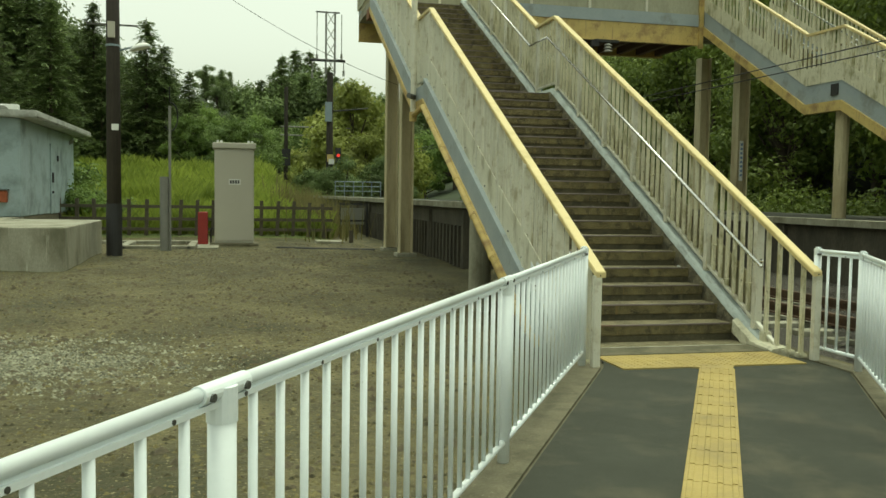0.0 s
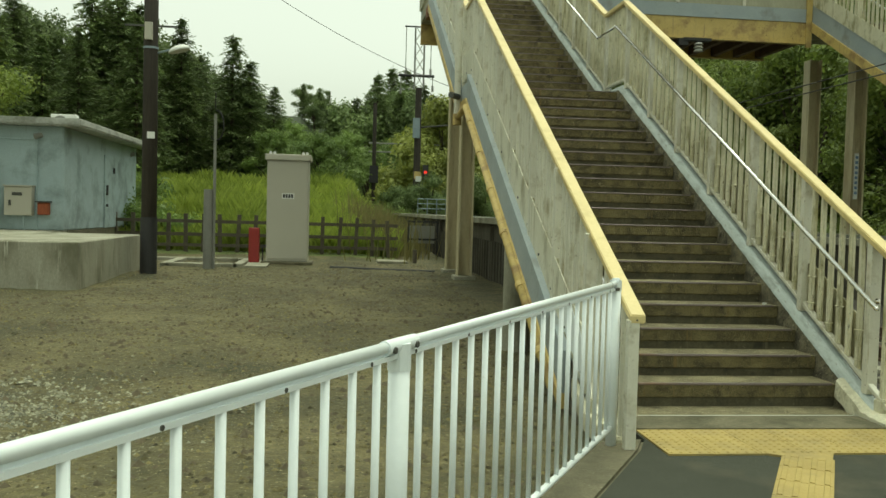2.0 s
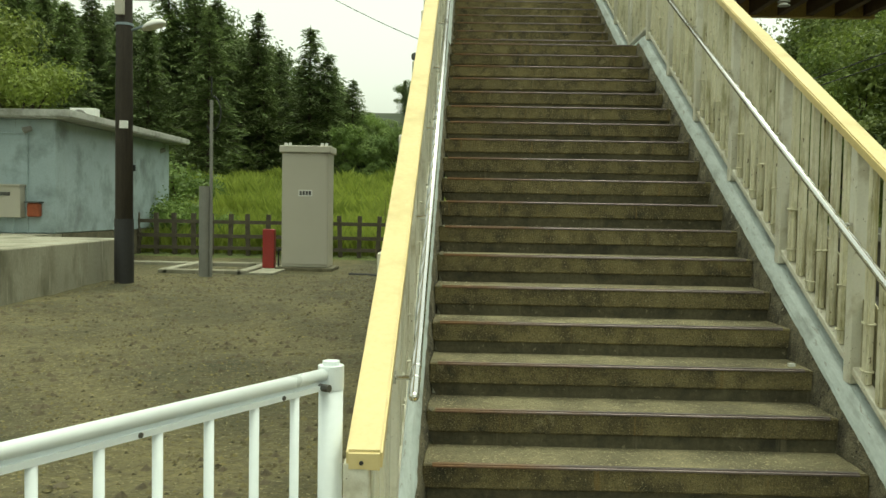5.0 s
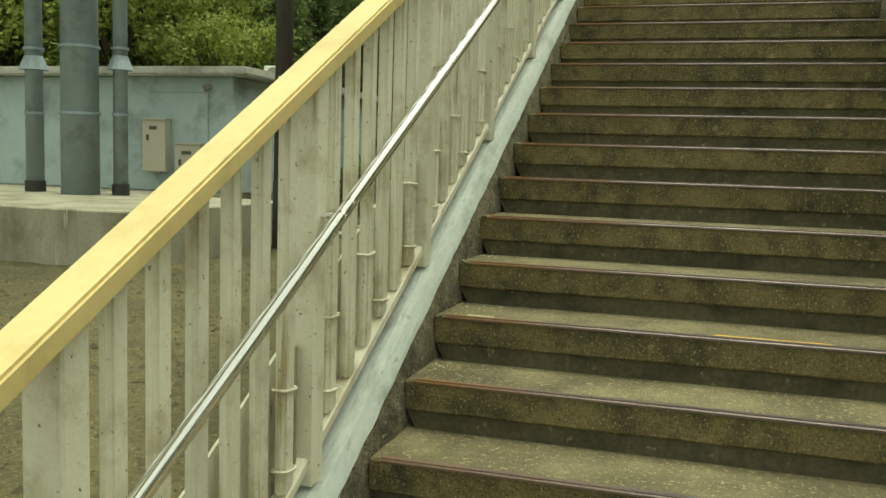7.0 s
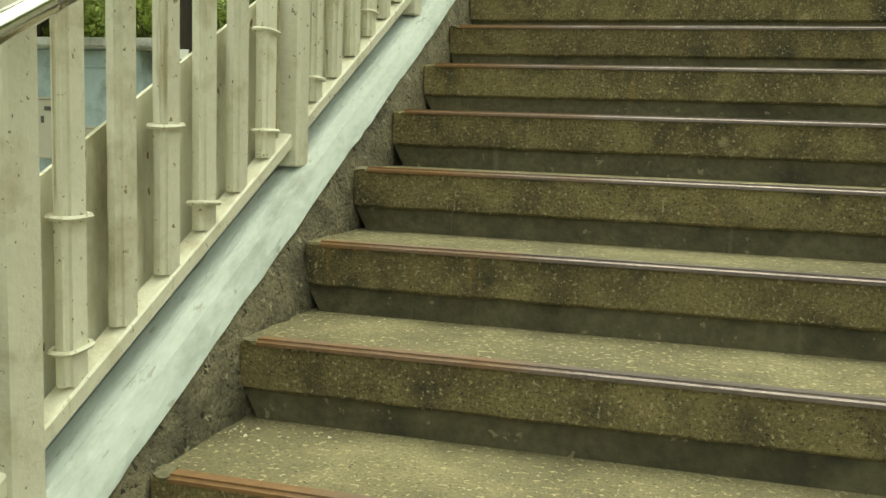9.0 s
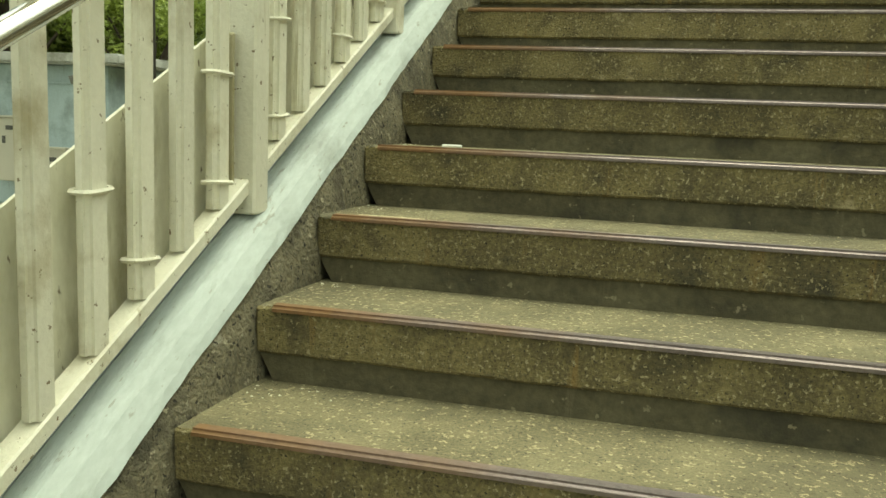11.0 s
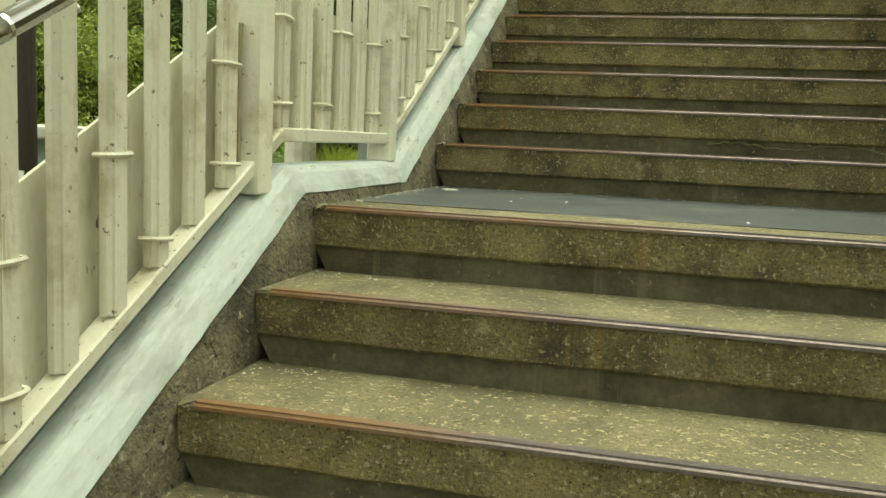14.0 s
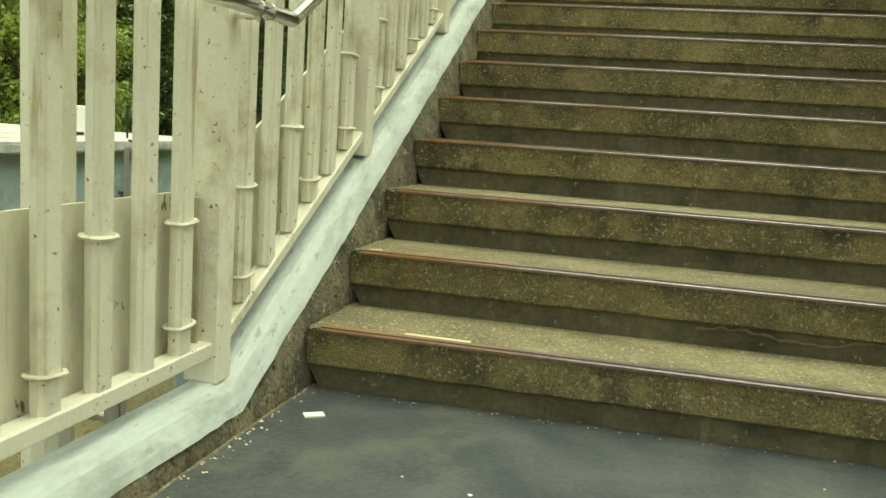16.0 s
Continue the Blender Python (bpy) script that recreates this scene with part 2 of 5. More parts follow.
STONE = material("gravel_stone", (0.147, 0.126, 0.053), (0.059, 0.051, 0.022), 9, 60, 0.9, bump=0.2, island=True)
PALESTONE = material("pale_stone", (0.25, 0.25, 0.18), (0.145, 0.143, 0.098), 9, 60, 0.9, bump=0.2, island=True)
CLOD = material("soil_clod", (0.12, 0.10, 0.06), (0.06, 0.05, 0.03), 6, 40, 0.95, bump=0.4)
BALLAST = material("ballast", (0.096, 0.084, 0.068), (0.044, 0.040, 0.032), 14, 50, 0.95, bump=1.0, speck=(0.24, 0.22, 0.19), speck_scale=20,
                   speck_level=0.62, bump_size=0.04)
CONCRETE = material("old_concrete", (0.38, 0.37, 0.29), (0.26, 0.25, 0.185), 1.8, 40, 0.9, bump=0.4, stain=(0.15, 0.145, 0.095), stain_scale=1.6,
                    stain_amount=0.6, stretch=(1, 1, 0.5), streak=(0.46, 0.45, 0.36), streak_amount=0.25)
DARKWALL = material("stained_retaining_wall", (0.104, 0.094, 0.068), (0.058, 0.053, 0.038), 2, 30, 0.95, bump=0.6, stain=(0.04, 0.038, 0.028),
                    stain_scale=1.2, stain_amount=0.6, stretch=(1, 1, 0.4))
HUTPAINT = material("pale_blue_hut_paint", (0.43, 0.53, 0.55), (0.35, 0.44, 0.455), 1.1, 30, 0.75, bump=0.1, stain=(0.22, 0.27, 0.27),
                    stain_scale=1.3, stain_amount=0.5, streak=(0.28, 0.33, 0.33), streak_amount=0.2)
ROOFGREY = material("grey_roof_slab", (0.50, 0.51, 0.47), (0.38, 0.39, 0.35), 2, 30, 0.8, bump=0.2, stain=(0.22, 0.22, 0.18), stain_scale=2, stain_amount=0.5)
BOXGREY = material("grey_cabinet_paint", (0.50, 0.48, 0.40), (0.47, 0.45, 0.37), 1.5, 60, 0.5, bump=0.03)
RED = material("red_paint", (0.328, 0.027, 0.023), (0.265, 0.023, 0.020), 4, 50, 0.5, bump=0.05)
ORANGE = material("orange_lamp_box", (0.40, 0.10, 0.04), (0.26, 0.07, 0.03), 8, 50, 0.6, bump=0.1)
POLEWOOD = material("tarred_pole", (0.055, 0.045, 0.035), (0.035, 0.03, 0.024), 5, 40, 0.85, bump=0.3, stretch=(4, 4, 0.3))
OLDWOOD = material("weathered_fence_wood", (0.12, 0.105, 0.075), (0.07, 0.06, 0.042), 6, 40, 0.9, bump=0.3)
GALV = material("galvanised_steel", (0.29, 0.355, 0.39), (0.22, 0.28, 0.31), 2, 40, 0.5, metal=0.3, bump=0.05, stain=(0.16, 0.19, 0.20), stain_scale=1.5, stain_amount=0.4)
CONDUIT = material("grey_conduit", (0.26, 0.26, 0.23), (0.20, 0.20, 0.18), 3, 40, 0.6, bump=0.05)
BLACK = material("black_rubber", (0.02, 0.02, 0.02), (0.03, 0.03, 0.03), 5, 40, 0.6, bump=0.05)
BEIGECOL = material("beige_column_paint", (0.593, 0.525, 0.335), (0.490, 0.430, 0.267), 1.5, 30, 0.6, bump=0.1, stain=(0.38, 0.31, 0.18), stain_scale=1.5,
                    stain_amount=0.4, stretch=(1, 1, 0.3), streak=(0.32, 0.26, 0.16), streak_amount=0.4)
PANELBEIGE = material("parapet_panel", (0.425, 0.413, 0.304), (0.332, 0.327, 0.235), 1.4, 30, 0.8, bump=0.1, stain=(0.22, 0.22, 0.15), stain_scale=1.3,
                      stain_amount=0.5, stretch=(1, 1, 0.4))
RAILSTEEL = material("rusty_rail", (0.14, 0.085, 0.05), (0.09, 0.06, 0.04), 5, 40, 0.7, metal=0.3, bump=0.1)
MEADOW = material("meadow_floor", (0.13, 0.165, 0.045), (0.08, 0.105, 0.030), 0.6, 14, 0.95, bump=0.8, bump_size=0.08)
HILLSOIL = material("wood_floor", (0.035, 0.05, 0.018), (0.02, 0.03, 0.012), 0.5, 10, 0.95, bump=0.5)
GRASS = foliage_material("grass_blades", (0.205, 0.268, 0.046), (0.479, 0.559, 0.114), 0.45)
WEED = foliage_material("dry_reeds", (0.16, 0.16, 0.05), (0.34, 0.29, 0.12), 0.8)
LEAF_CON = foliage_material("conifer_needles", (0.095, 0.140, 0.049), (0.207, 0.274, 0.092), 0.45)
LEAF_BROAD = foliage_material("broad_leaves", (0.111, 0.176, 0.042), (0.234, 0.325, 0.078), 0.5)
LEAF_BRIGHT = foliage_material("bright_leaves", (0.22, 0.255, 0.05), (0.42, 0.46, 0.12), 0.5)
LEAF_MID = foliage_material("mid_leaves", (0.138, 0.184, 0.034), (0.299, 0.356, 0.081), 0.5)
LEAF_DARK = foliage_material("shaded_leaves", (0.075, 0.115, 0.022), (0.215, 0.270, 0.052), 0.7)
BARK = material("bark", (0.09, 0.07, 0.05), (0.05, 0.04, 0.03), 4, 30, 0.95, bump=0.5)
LABELWHITE = material("white_label", (0.75, 0.76, 0.72), (0.70, 0.71, 0.67), 5, 40, 0.5, bump=0)
INK = material("dark_ink", (0.05, 0.05, 0.05), (0.07, 0.07, 0.07), 9, 40, 0.6, bump=0)
SIGNBLUE = material("faded_blue_ink", (0.16, 0.26, 0.42), (0.2, 0.3, 0.45), 9, 40, 0.6, bump=0)
TAPE = material("orange_tape", (0.66, 0.40, 0.06), (0.58, 0.36, 0.08), 20, 90, 0.7, bump=0.1)
CREAMTAPE = material("pale_tape", (0.60, 0.55, 0.36), (0.50, 0.45, 0.28), 20, 90, 0.8, bump=0.1)
MORTAR = material("cream_mortar", (0.694, 0.672, 0.515), (0.538, 0.515, 0.381), 6, 40, 0.85, bump=0.6, stain=(0.24, 0.22, 0.14), stain_scale=5, stain_amount=0.5)
REDLAMP = material("red_signal_glass", (0.6, 0.02, 0.02), (0.5, 0.02, 0.02), 5, 40, 0.3, bump=0)
REDLAMP.node_tree.nodes["Principled BSDF"].inputs["Emission Color"].default_value = (1.0, 0.05, 0.04, 1)
REDLAMP.node_tree.nodes["Principled BSDF"].inputs["Emission Strength"].default_value = 0.8
INSUL = material("porcelain", (0.55, 0.55, 0.52), (0.5, 0.5, 0.47), 5, 40, 0.3, bump=0)

# ---- building helpers ----


def box(bm, x0, x1, y0, y1, z0, z1):
    r = bmesh.ops.create_cube(bm, size=1)
    for v in r["verts"]:
        v.co = Vector((x0 + (v.co.x + 0.5) * (x1 - x0), y0 + (v.co.y + 0.5) * (y1 - y0), z0 + (v.co.z + 0.5) * (z1 - z0)))
    return r["verts"]


def tube(bm, a, b, r, r2=None, n=10):
    a, b = Vector(a), Vector(b)
    d = b - a
    res = bmesh.ops.create_cone(bm, cap_ends=True, segments=n, radius1=r, radius2=r if r2 is None else r2, depth=d.length)
    m = Matrix.Translation((a + b) / 2) @ d.to_track_quat("Z", "Y").to_matrix().to_4x4()
    bmesh.ops.transform(bm, matrix=m, verts=res["verts"])
    return res["verts"]


def prism(bm, outline, x0, x1):
    """An outline in y and z, made solid between x0 and x1."""
    a = [bm.verts.new((x0, y, z)) for y, z in outline]
    b = [bm.verts.new((x1, y, z)) for y, z in outline]
    bm.faces.new(a)
    bm.faces.new(list(reversed(b)))
    for i in range(len(a)):
        j = (i + 1) % len(a)
        bm.faces.new((a[j], a[i], b[i], b[j]))
    bmesh.ops.recalc_face_normals(bm, faces=bm.faces)


def sweep(bm, path, x0, x1, low, high):
    """A bar along a path in y and z, with upright ends, between two heights over the path."""
    prism(bm, [(y, z + low) for y, z in path] + [(y, z + high) for y, z in reversed(path)], x0, x1)


def soften(bm, w=0.004, seg=1):
    bmesh.ops.bevel(bm, geom=[e for e in bm.edges if e.calc_face_angle(0) > 0.5], offset=w, segments=seg, affect="EDGES", clamp_overlap=True)


def mesh_of(name, bm, mat, smooth=False):
    me = bpy.data.meshes.new(name)
    bm.to_mesh(me)
    bm.free()
    for m in mat if isinstance(mat, list) else [mat]:
        me.materials.append(m)
    if smooth:
        for p in me.polygons:
            p.use_smooth = True
    return me


def part(name, bm, mat, parent=None, label="", smooth=False):
    ob = new(name, mesh_of(name, bm, mat, smooth) if isinstance(bm, bmesh.types.BMesh) else bm)
    ob.parent = parent
    if label:
        ob["label"] = label
    return ob


def thing(name, label, category, at=(0, 0, 0), group="", kind="", rz=0):
    ob = new(name)
    ob.matrix_world = pose(*at, 0, 0, rz)
    ob.empty_display_size = 0.1
    return tagged(ob, label, category, group, kind)


def solid(name, bm, mat, label, category="", group="", kind="", smooth=False):
    return tagged(part(name, bm, mat, None, "", smooth), label, category, group, kind)


def B():
    return bmesh.new()


# ---- plan ----
T, R, W = 0.324, 0.1685, 1.858          # tread, rise and width of the stairs
SLOPE = R / T
Y1, Z1 = 19 * T, 19 * R                 # edge of the landing
Y2 = Y1 + 1.22                          # first riser of the upper flight
YK = Y2 - T                             # where the upper slope leaves the landing's level
Y3, Z3 = Y2 + 15 * T, 35 * R            # bridge deck
LINE = [(-0.89, -0.89 * SLOPE), (Y1, Z1), (YK, Z1), (Y3, Z3)]
AX = Vector((0.513, 0.858, 0))          # direction of the sloping approach
SIDE = Vector((0.858, -0.513, 0))


def line_z(y):
    if y <= Y1:
        return y * SLOPE
    return Z1 if y <= YK else Z1 + (y - YK) * SLOPE


def clipped(y0, y1):
    """The stairs' pitch line between two places."""
    return [(y0, line_z(y0))] + [p for p in LINE if y0 < p[0] < y1] + [(y1, line_z(y1))]


# ---- ground ----
def ground_z(x, y):
    z = -0.10 + 0.16 * min(1, max(0, (y - 1) / 9))
    if y > 18:
        z += 0.108 * (min(y, 42) - 18)
    if y > 44 and x < -1:
        z += min(6, 0.30 * (y - 44)) * min(1, (-1 - x) / 6)
    if y > 85:
        z += min(9, 0.25 * (y - 85))
    far_left = max(0, -13 - x)
    z += 0.12 * far_left
    if x > 13:
        z += min(9, 0.34 * (x - 13))
    if x > -1.6 and y > 18:
        z = z * max(0, 1 - (x + 1.6) / 1.6) + (0.05 if x < 13 else 0.05 + min(9, 0.34 * (x - 13))) * min(1, (x + 1.6) / 1.6)
    return min(z, 14)


def bumps(x, y):
    return 0.035 * noise.noise(Vector((x * 0.7, y * 0.7, 0))) + 0.022 * noise.noise(Vector((x * 1.9, y * 2.6, 3))) + 0.014 * noise.noise(Vector((x * 4.5, y * 5.5, 6)))


def build_ground():
    xs = [-2500, -800, -300, -150, -90, -60, -42] + [-30 + i * 1.0 for i in range(18)] + [-12 + 0.2 * i for i in range(66)] + \
         [1.4 + 1.2 * i for i in range(14)] + [19, 22, 26, 32, 45, 70, 120, 300, 900, 2500]
    ys = [-2500, -700, -200, -80, -40, -25, -16] + [-12 + 0.2 * i for i in range(157)] + [20 + 2 * i for i in range(25)] + [75, 85, 100, 130, 200, 400, 1000, 2500]
    bm = B()
    grid = []
    for y in ys:
        row = []
        for x in xs:
            z = ground_z(x, y)
            if -13 < x < 1.4 and -12 < y < 19:
                z += bumps(x, y)
            row.append(bm.verts.new((x, y, z)))
        grid.append(row)
    for j in range(len(ys) - 1):
        for i in range(len(xs) - 1):
            f = bm.faces.new((grid[j][i], grid[j][i + 1], grid[j + 1][i + 1], grid[j + 1][i]))
            cx, cy = (xs[i] + xs[i + 1]) / 2, (ys[j] + ys[j + 1]) / 2
            f.smooth = True
            f.material_index = 0
            if cx > 2.4 and cx < 7.6:
                f.material_index = 1
            elif cx >= 7.6 and cx < 2000 and cx > 11.5:
                f.material_index = 2
            elif cy > 18.6 and -0.4 < cx < 2.4:
                f.material_index = 1 if cy > 23 else 0
            elif cy > 18.6 and cx < 2.4:
                f.material_index = 3 if cy < 44 and cx > -14 else 2
            elif cx < -14:
                f.material_index = 2
    solid("ground", bm, [SOIL, BALLAST, HILLSOIL, MEADOW], "packed brown soil yard with gravel running into meadow", "ground", kind="structure")


build_ground()


def stone_mesh(rng, bm, x, y, z, s):
    vs = []
    for dx, dy, dz in ((1, 0, 0.1), (0.3, 0.9, 0), (-0.8, 0.5, 0.1), (-0.7, -0.7, 0), (0.4, -0.9, 0.05)):
        vs.append(bm.verts.new((x + dx * s * rng.uniform(0.7, 1.2), y + dy * s * rng.uniform(0.7, 1.2), z + dz * s)))
    top = bm.verts.new((x + rng.uniform(-0.3, 0.3) * s, y + rng.uniform(-0.3, 0.3) * s, z + s * rng.uniform(0.5, 0.9)))
    for i in range(5):
        bm.faces.new((vs[i], vs[(i + 1) % 5], top))


def off_yard(x, y):
    return SIDE.dot(Vector((x, y, 0))) > 0.05 or (x < -6 and y > 8.4) or (-4.3 < x < -2.5 and y > 14)


def build_gravel():
    rng = random.Random(4)
    for name, mt, label, count, low, high, patch in (
            ("yard_gravel", STONE, "loose grey gravel scattered over the packed soil", 125000, 0.008, 0.030, False),
            ("pale_gravel", PALESTONE, "patch of pale crushed stone on the yard", 24000, 0.009, 0.028, True),
            ("soil_clods", CLOD, "small dark clods of loose soil", 14000, 0.012, 0.055, False)):
        bm = B()
        for k in range(count):
            if patch:
                x, y = rng.gauss(-5.6, 0.95), rng.gauss(0.45, 0.62)
            else:
                y = -9.5 + 26 * rng.random() ** 1.9
                x = rng.uniform(-11.5, 0.2)
            if off_yard(x, y):
                continue
            dense = noise.noise(Vector((x * 0.55, y * 0.55, 9 if mt is STONE else 4)))
            if not patch and dense < rng.uniform(-1.1, 0.35):
                continue
            stone_mesh(rng, bm, x, y, ground_z(x, y) - 0.005 + bumps(x, y), low + (high - low) * rng.random() ** 2.2)
        solid(name, bm, mt, label, "gravel", kind="stuff")
    bm = B()
    for k in range(24000):
        x, y = 2.2 + 5.2 * rng.random() ** 1.3, -8 + 26 * rng.random() ** 1.5
        if SIDE.dot(Vector((x, y, 0))) < 2.58 or (x < 2.35 and y > -1.4):
            continue
        stone_mesh(rng, bm, x, y, -0.08 + 0.05 * noise.noise(Vector((x, y, 2))) + (0.14 if 3.2 < x < 6.4 else 0) * 0.5, rng.uniform(0.03, 0.065))
    solid("track_ballast", bm, BALLAST, "dark brown crushed stone ballast beside the track", "ballast", kind="stuff")


build_gravel()


# ---- approach: asphalt between two kerbs ----
def along(s, d, z=0.0):
    """A place s metres back down the approach from the stairs and d metres across it."""
    p = Vector((-0.22, -0.79, 0)) - AX * s + SIDE * d
    return (p.x, p.y, z)


def flat_poly(bm, pts, z0, z1):
    a = [bm.verts.new((x, y, z1)) for x, y in pts]
    b = [bm.verts.new((x, y, z0)) for x, y in pts]
    bm.faces.new(a)
    bm.faces.new(list(reversed(b)))
    for i in range(len(a)):
        j = (i + 1) % len(a)
        bm.faces.new((b[i], b[j], a[j], a[i]))
    bmesh.ops.recalc_face_normals(bm, faces=bm.faces)


def build_approach():
    bm = B()
    k = along(0, 0.16)
    far = along(14, 0.16)
    farr = along(14, 2.2)
    corner = (1.98, -1.40)
    flat_poly(bm, [(k[0], k[1]), (0.03, -0.62), (0.03, 0.33), (1.83, 0.33), (1.83, -0.6), (corner[0], -0.7), corner, farr[:2], far[:2]], -0.5, -0.012)
    solid("pavement", bm, ASPHALT, "dark grey worn asphalt approach to the stairs", "pavement", kind="structure")
    bm = B()
    a, b = along(-0.05, -0.12), along(14, -0.12)
    flat_poly(bm, [(a[0], a[1]), (-0.03, -0.62), (0.028, -0.622), (k[0], k[1]), far[:2], b[:2]], -0.5, -0.004)
    soften(bm, 0.02, 2)
    solid("kerb", bm, KERB, "stained concrete kerb under the white fence", "kerb", kind="structure")
    bm = B()
    flat_poly(bm, [(corner[0] + 0.002, corner[1]), (corner[0] + 0.002, -0.68), (2.22, -0.68), (2.22, -1.46), along(14, 2.44)[:2], along(14, 2.204)[:2]], -0.5, -0.006)
    soften(bm, 0.02, 2)
    solid("kerb", bm, KERB, "stained concrete kerb beside the track", "kerb", kind="structure")


build_approach()

# tactile tiles: a cross band of dotted tiles and a line of barred tiles
PAVE = thing("tactile_paving", "yellow tactile guide tiles, worn, laid in a T before the stairs", "tactile paving", kind="structure")


def tile_mesh(bars):
    bm = B()
    box(bm, 0.003, 0.297, 0.003, 0.297, -0.02, 0.0)
    if bars:
        for i in range(4):
            x = 0.0375 + 0.075 * i
            vs = box(bm, x - 0.017, x + 0.017, 0.012, 0.288, 0.0, 0.005)
            for v in vs:
                if v.co.z > 0.003:
                    v.co.x += 0.005 if v.co.x < x else -0.005
    else:
        for i in range(5):
            for j in range(5):
                c = bmesh.ops.create_cone(bm, cap_ends=True, segments=6, radius1=0.013, radius2=0.008, depth=0.005)
                bmesh.ops.translate(bm, verts=c["verts"], vec=(0.03 + 0.06 * i, 0.03 + 0.06 * j, 0.0025))
    return mesh_of("tile", bm, TACTILE)


BARS, DOTS = tile_mesh(True), tile_mesh(False)
for i in range(6):
    for j in range(2):
        o = part("tile", DOTS, None, PAVE)
        o.matrix_local = pose(0.045 + 0.3 * i, -1.0 + 0.3 * j, 0.0)
for i in range(26):
    o = part("tile", BARS, None, PAVE)
    s = Vector((0.94, -1.0, 0)) - AX * (0.30 * i + 0.38) - SIDE * 0.15
    o.matrix_local = pose(s.x, s.y, 0.0, 0, 0, -30.9)
bm = B()
flat_poly(bm, [(0.79, -1.006), (1.10, -1.006), (0.98, -1.19), (0.68, -1.0065)], -0.02, 0.002)
part("tile", bm, TACTILE, PAVE)

# ---- the stairs ----
STAIRS = thing("stairs", "two flights of weathered concrete steps with rusty steel nosings and a landing between", "stairs", kind="structure")


def step_meshes():
    bm = B()
    box(bm, -0.046, W + 0.046, 0.0, T + 0.06, -0.105, 0.0)
    bmesh.ops.subdivide_edges(bm, edges=[e for e in bm.edges if abs(e.verts[0].co.x - e.verts[1].co.x) > 1], cuts=40)
    rng = random.Random(2)
    for v in bm.verts:
        if v.co.y < 0.01:
            v.co.y += rng.uniform(-0.0015, 0.0015) if v.co.z < -0.05 else 0.0
            v.co.z += rng.uniform(-0.0012, 0.0012) if v.co.z < -0.05 else rng.uniform(-0.001, 0.001)
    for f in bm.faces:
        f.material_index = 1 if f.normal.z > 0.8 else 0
    soften(bm, 0.006, 1)
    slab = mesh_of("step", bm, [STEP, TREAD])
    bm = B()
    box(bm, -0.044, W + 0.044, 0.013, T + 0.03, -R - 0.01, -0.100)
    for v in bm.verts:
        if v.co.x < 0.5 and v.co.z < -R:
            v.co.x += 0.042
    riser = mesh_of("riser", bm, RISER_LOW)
    bm = B()
    box(bm, -0.004, W + 0.004, -0.006, 0.032, -0.016, 0.005)
    bmesh.ops.bevel(bm, geom=[e for e in bm.edges if abs(e.verts[0].co.x - e.verts[1].co.x) > 1], offset=0.007, segments=3, affect="EDGES")
    nose = mesh_of("nosing", bm, NOSING)
    return slab, riser, nose


SLAB, RISER, NOSE = step_meshes()
landing = None
for k in list(range(1, 20)) + list(range(20, 36)):
    y = k * T if k < 20 else Y2 + (k - 20) * T
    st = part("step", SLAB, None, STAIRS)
    st.matrix_local = pose(0, y, k * R)
    part("riser", RISER, None, st, "recessed lower riser, concrete darkened in colour for the slab's shade")
    part("nosing", NOSE, None, st, "rusty steel nosing strip, worn bright")
    if k == 19:
        landing = st
bm = B()
box(bm, -0.045, W + 0.045, Y1 + T, Y2 + 0.05, Z1 - 0.16, Z1 - 0.002)
part("landing_slab", bm, TREAD, STAIRS, "exposed aggregate landing")
bm = B()
vs = box(bm, 0.05, W - 0.04, Y1 + 0.25, Y2 + 0.02, Z1 - 0.03, Z1 + 0.002)
bmesh.ops.subdivide_edges(bm, edges=bm.edges[:], cuts=12)
for v in bm.verts:
    e = 0.045 * noise.noise(Vector((v.co.x * 5, v.co.y * 5, 1)))
    left = -0.030 + 0.014 * noise.noise(Vector((v.co.y * 6, 3, 1)))
    v.co.x = left + (v.co.x - 0.05) * (W + 0.03 - left) / (W - 0.09)
    if v.co.y < Y1 + 0.35:
        v.co.y += e if v.co.y < Y1 + 0.26 else 0.5 * e
part("dark_patch", bm, MAT_DARK, STAIRS, "dark grey resin coating on the landing")
bm = B()
box(bm, -0.045, W + 0.045, -0.02, T + 0.05, -0.3, -0.006)
part("bottom_tread", bm, TREAD, STAIRS)
bm = B()
box(bm, -0.02, W + 0.02, -0.022, 0.006, -0.05, 0.002)
part("white_edge", bm, WHITELINE, STAIRS, "white painted edge strip of the lowest tread")
bm = B()
box(bm, 0.0, W, -0.392, -0.024, -0.2, 0.005)
part("threshold", bm, KERB, STAIRS, "narrow brown concrete strip before the lowest tread")
bm = B()
prism(bm, [(0.34, -0.01), (0.34, -0.16), (Y1 + 0.3, Z1 - 0.32), (YK + 0.3, Z1 - 0.32), (Y3 + 0.3, Z3 - 0.34), (Y3 + 0.3, Z3 - 0.12),
           (Y2 + 0.2, Z1 - 0.03), (Y1 + 0.4, Z1 - 0.17), (Y1 + 0.25, Z1 - 0.17)], 0.0, W)
part("soffit", bm, CONCRETE, STAIRS)


def fx(x, side):
    return x if side < 0 else W - x


def bar(side, path, x0, x1, low, high, soft=0.004, seg=1):
    bm = B()
    a, b = sorted((fx(x0, side), fx(x1, side)))
    sweep(bm, path, a, b, low, high)
    if soft:
        soften(bm, soft, seg)
    return bm


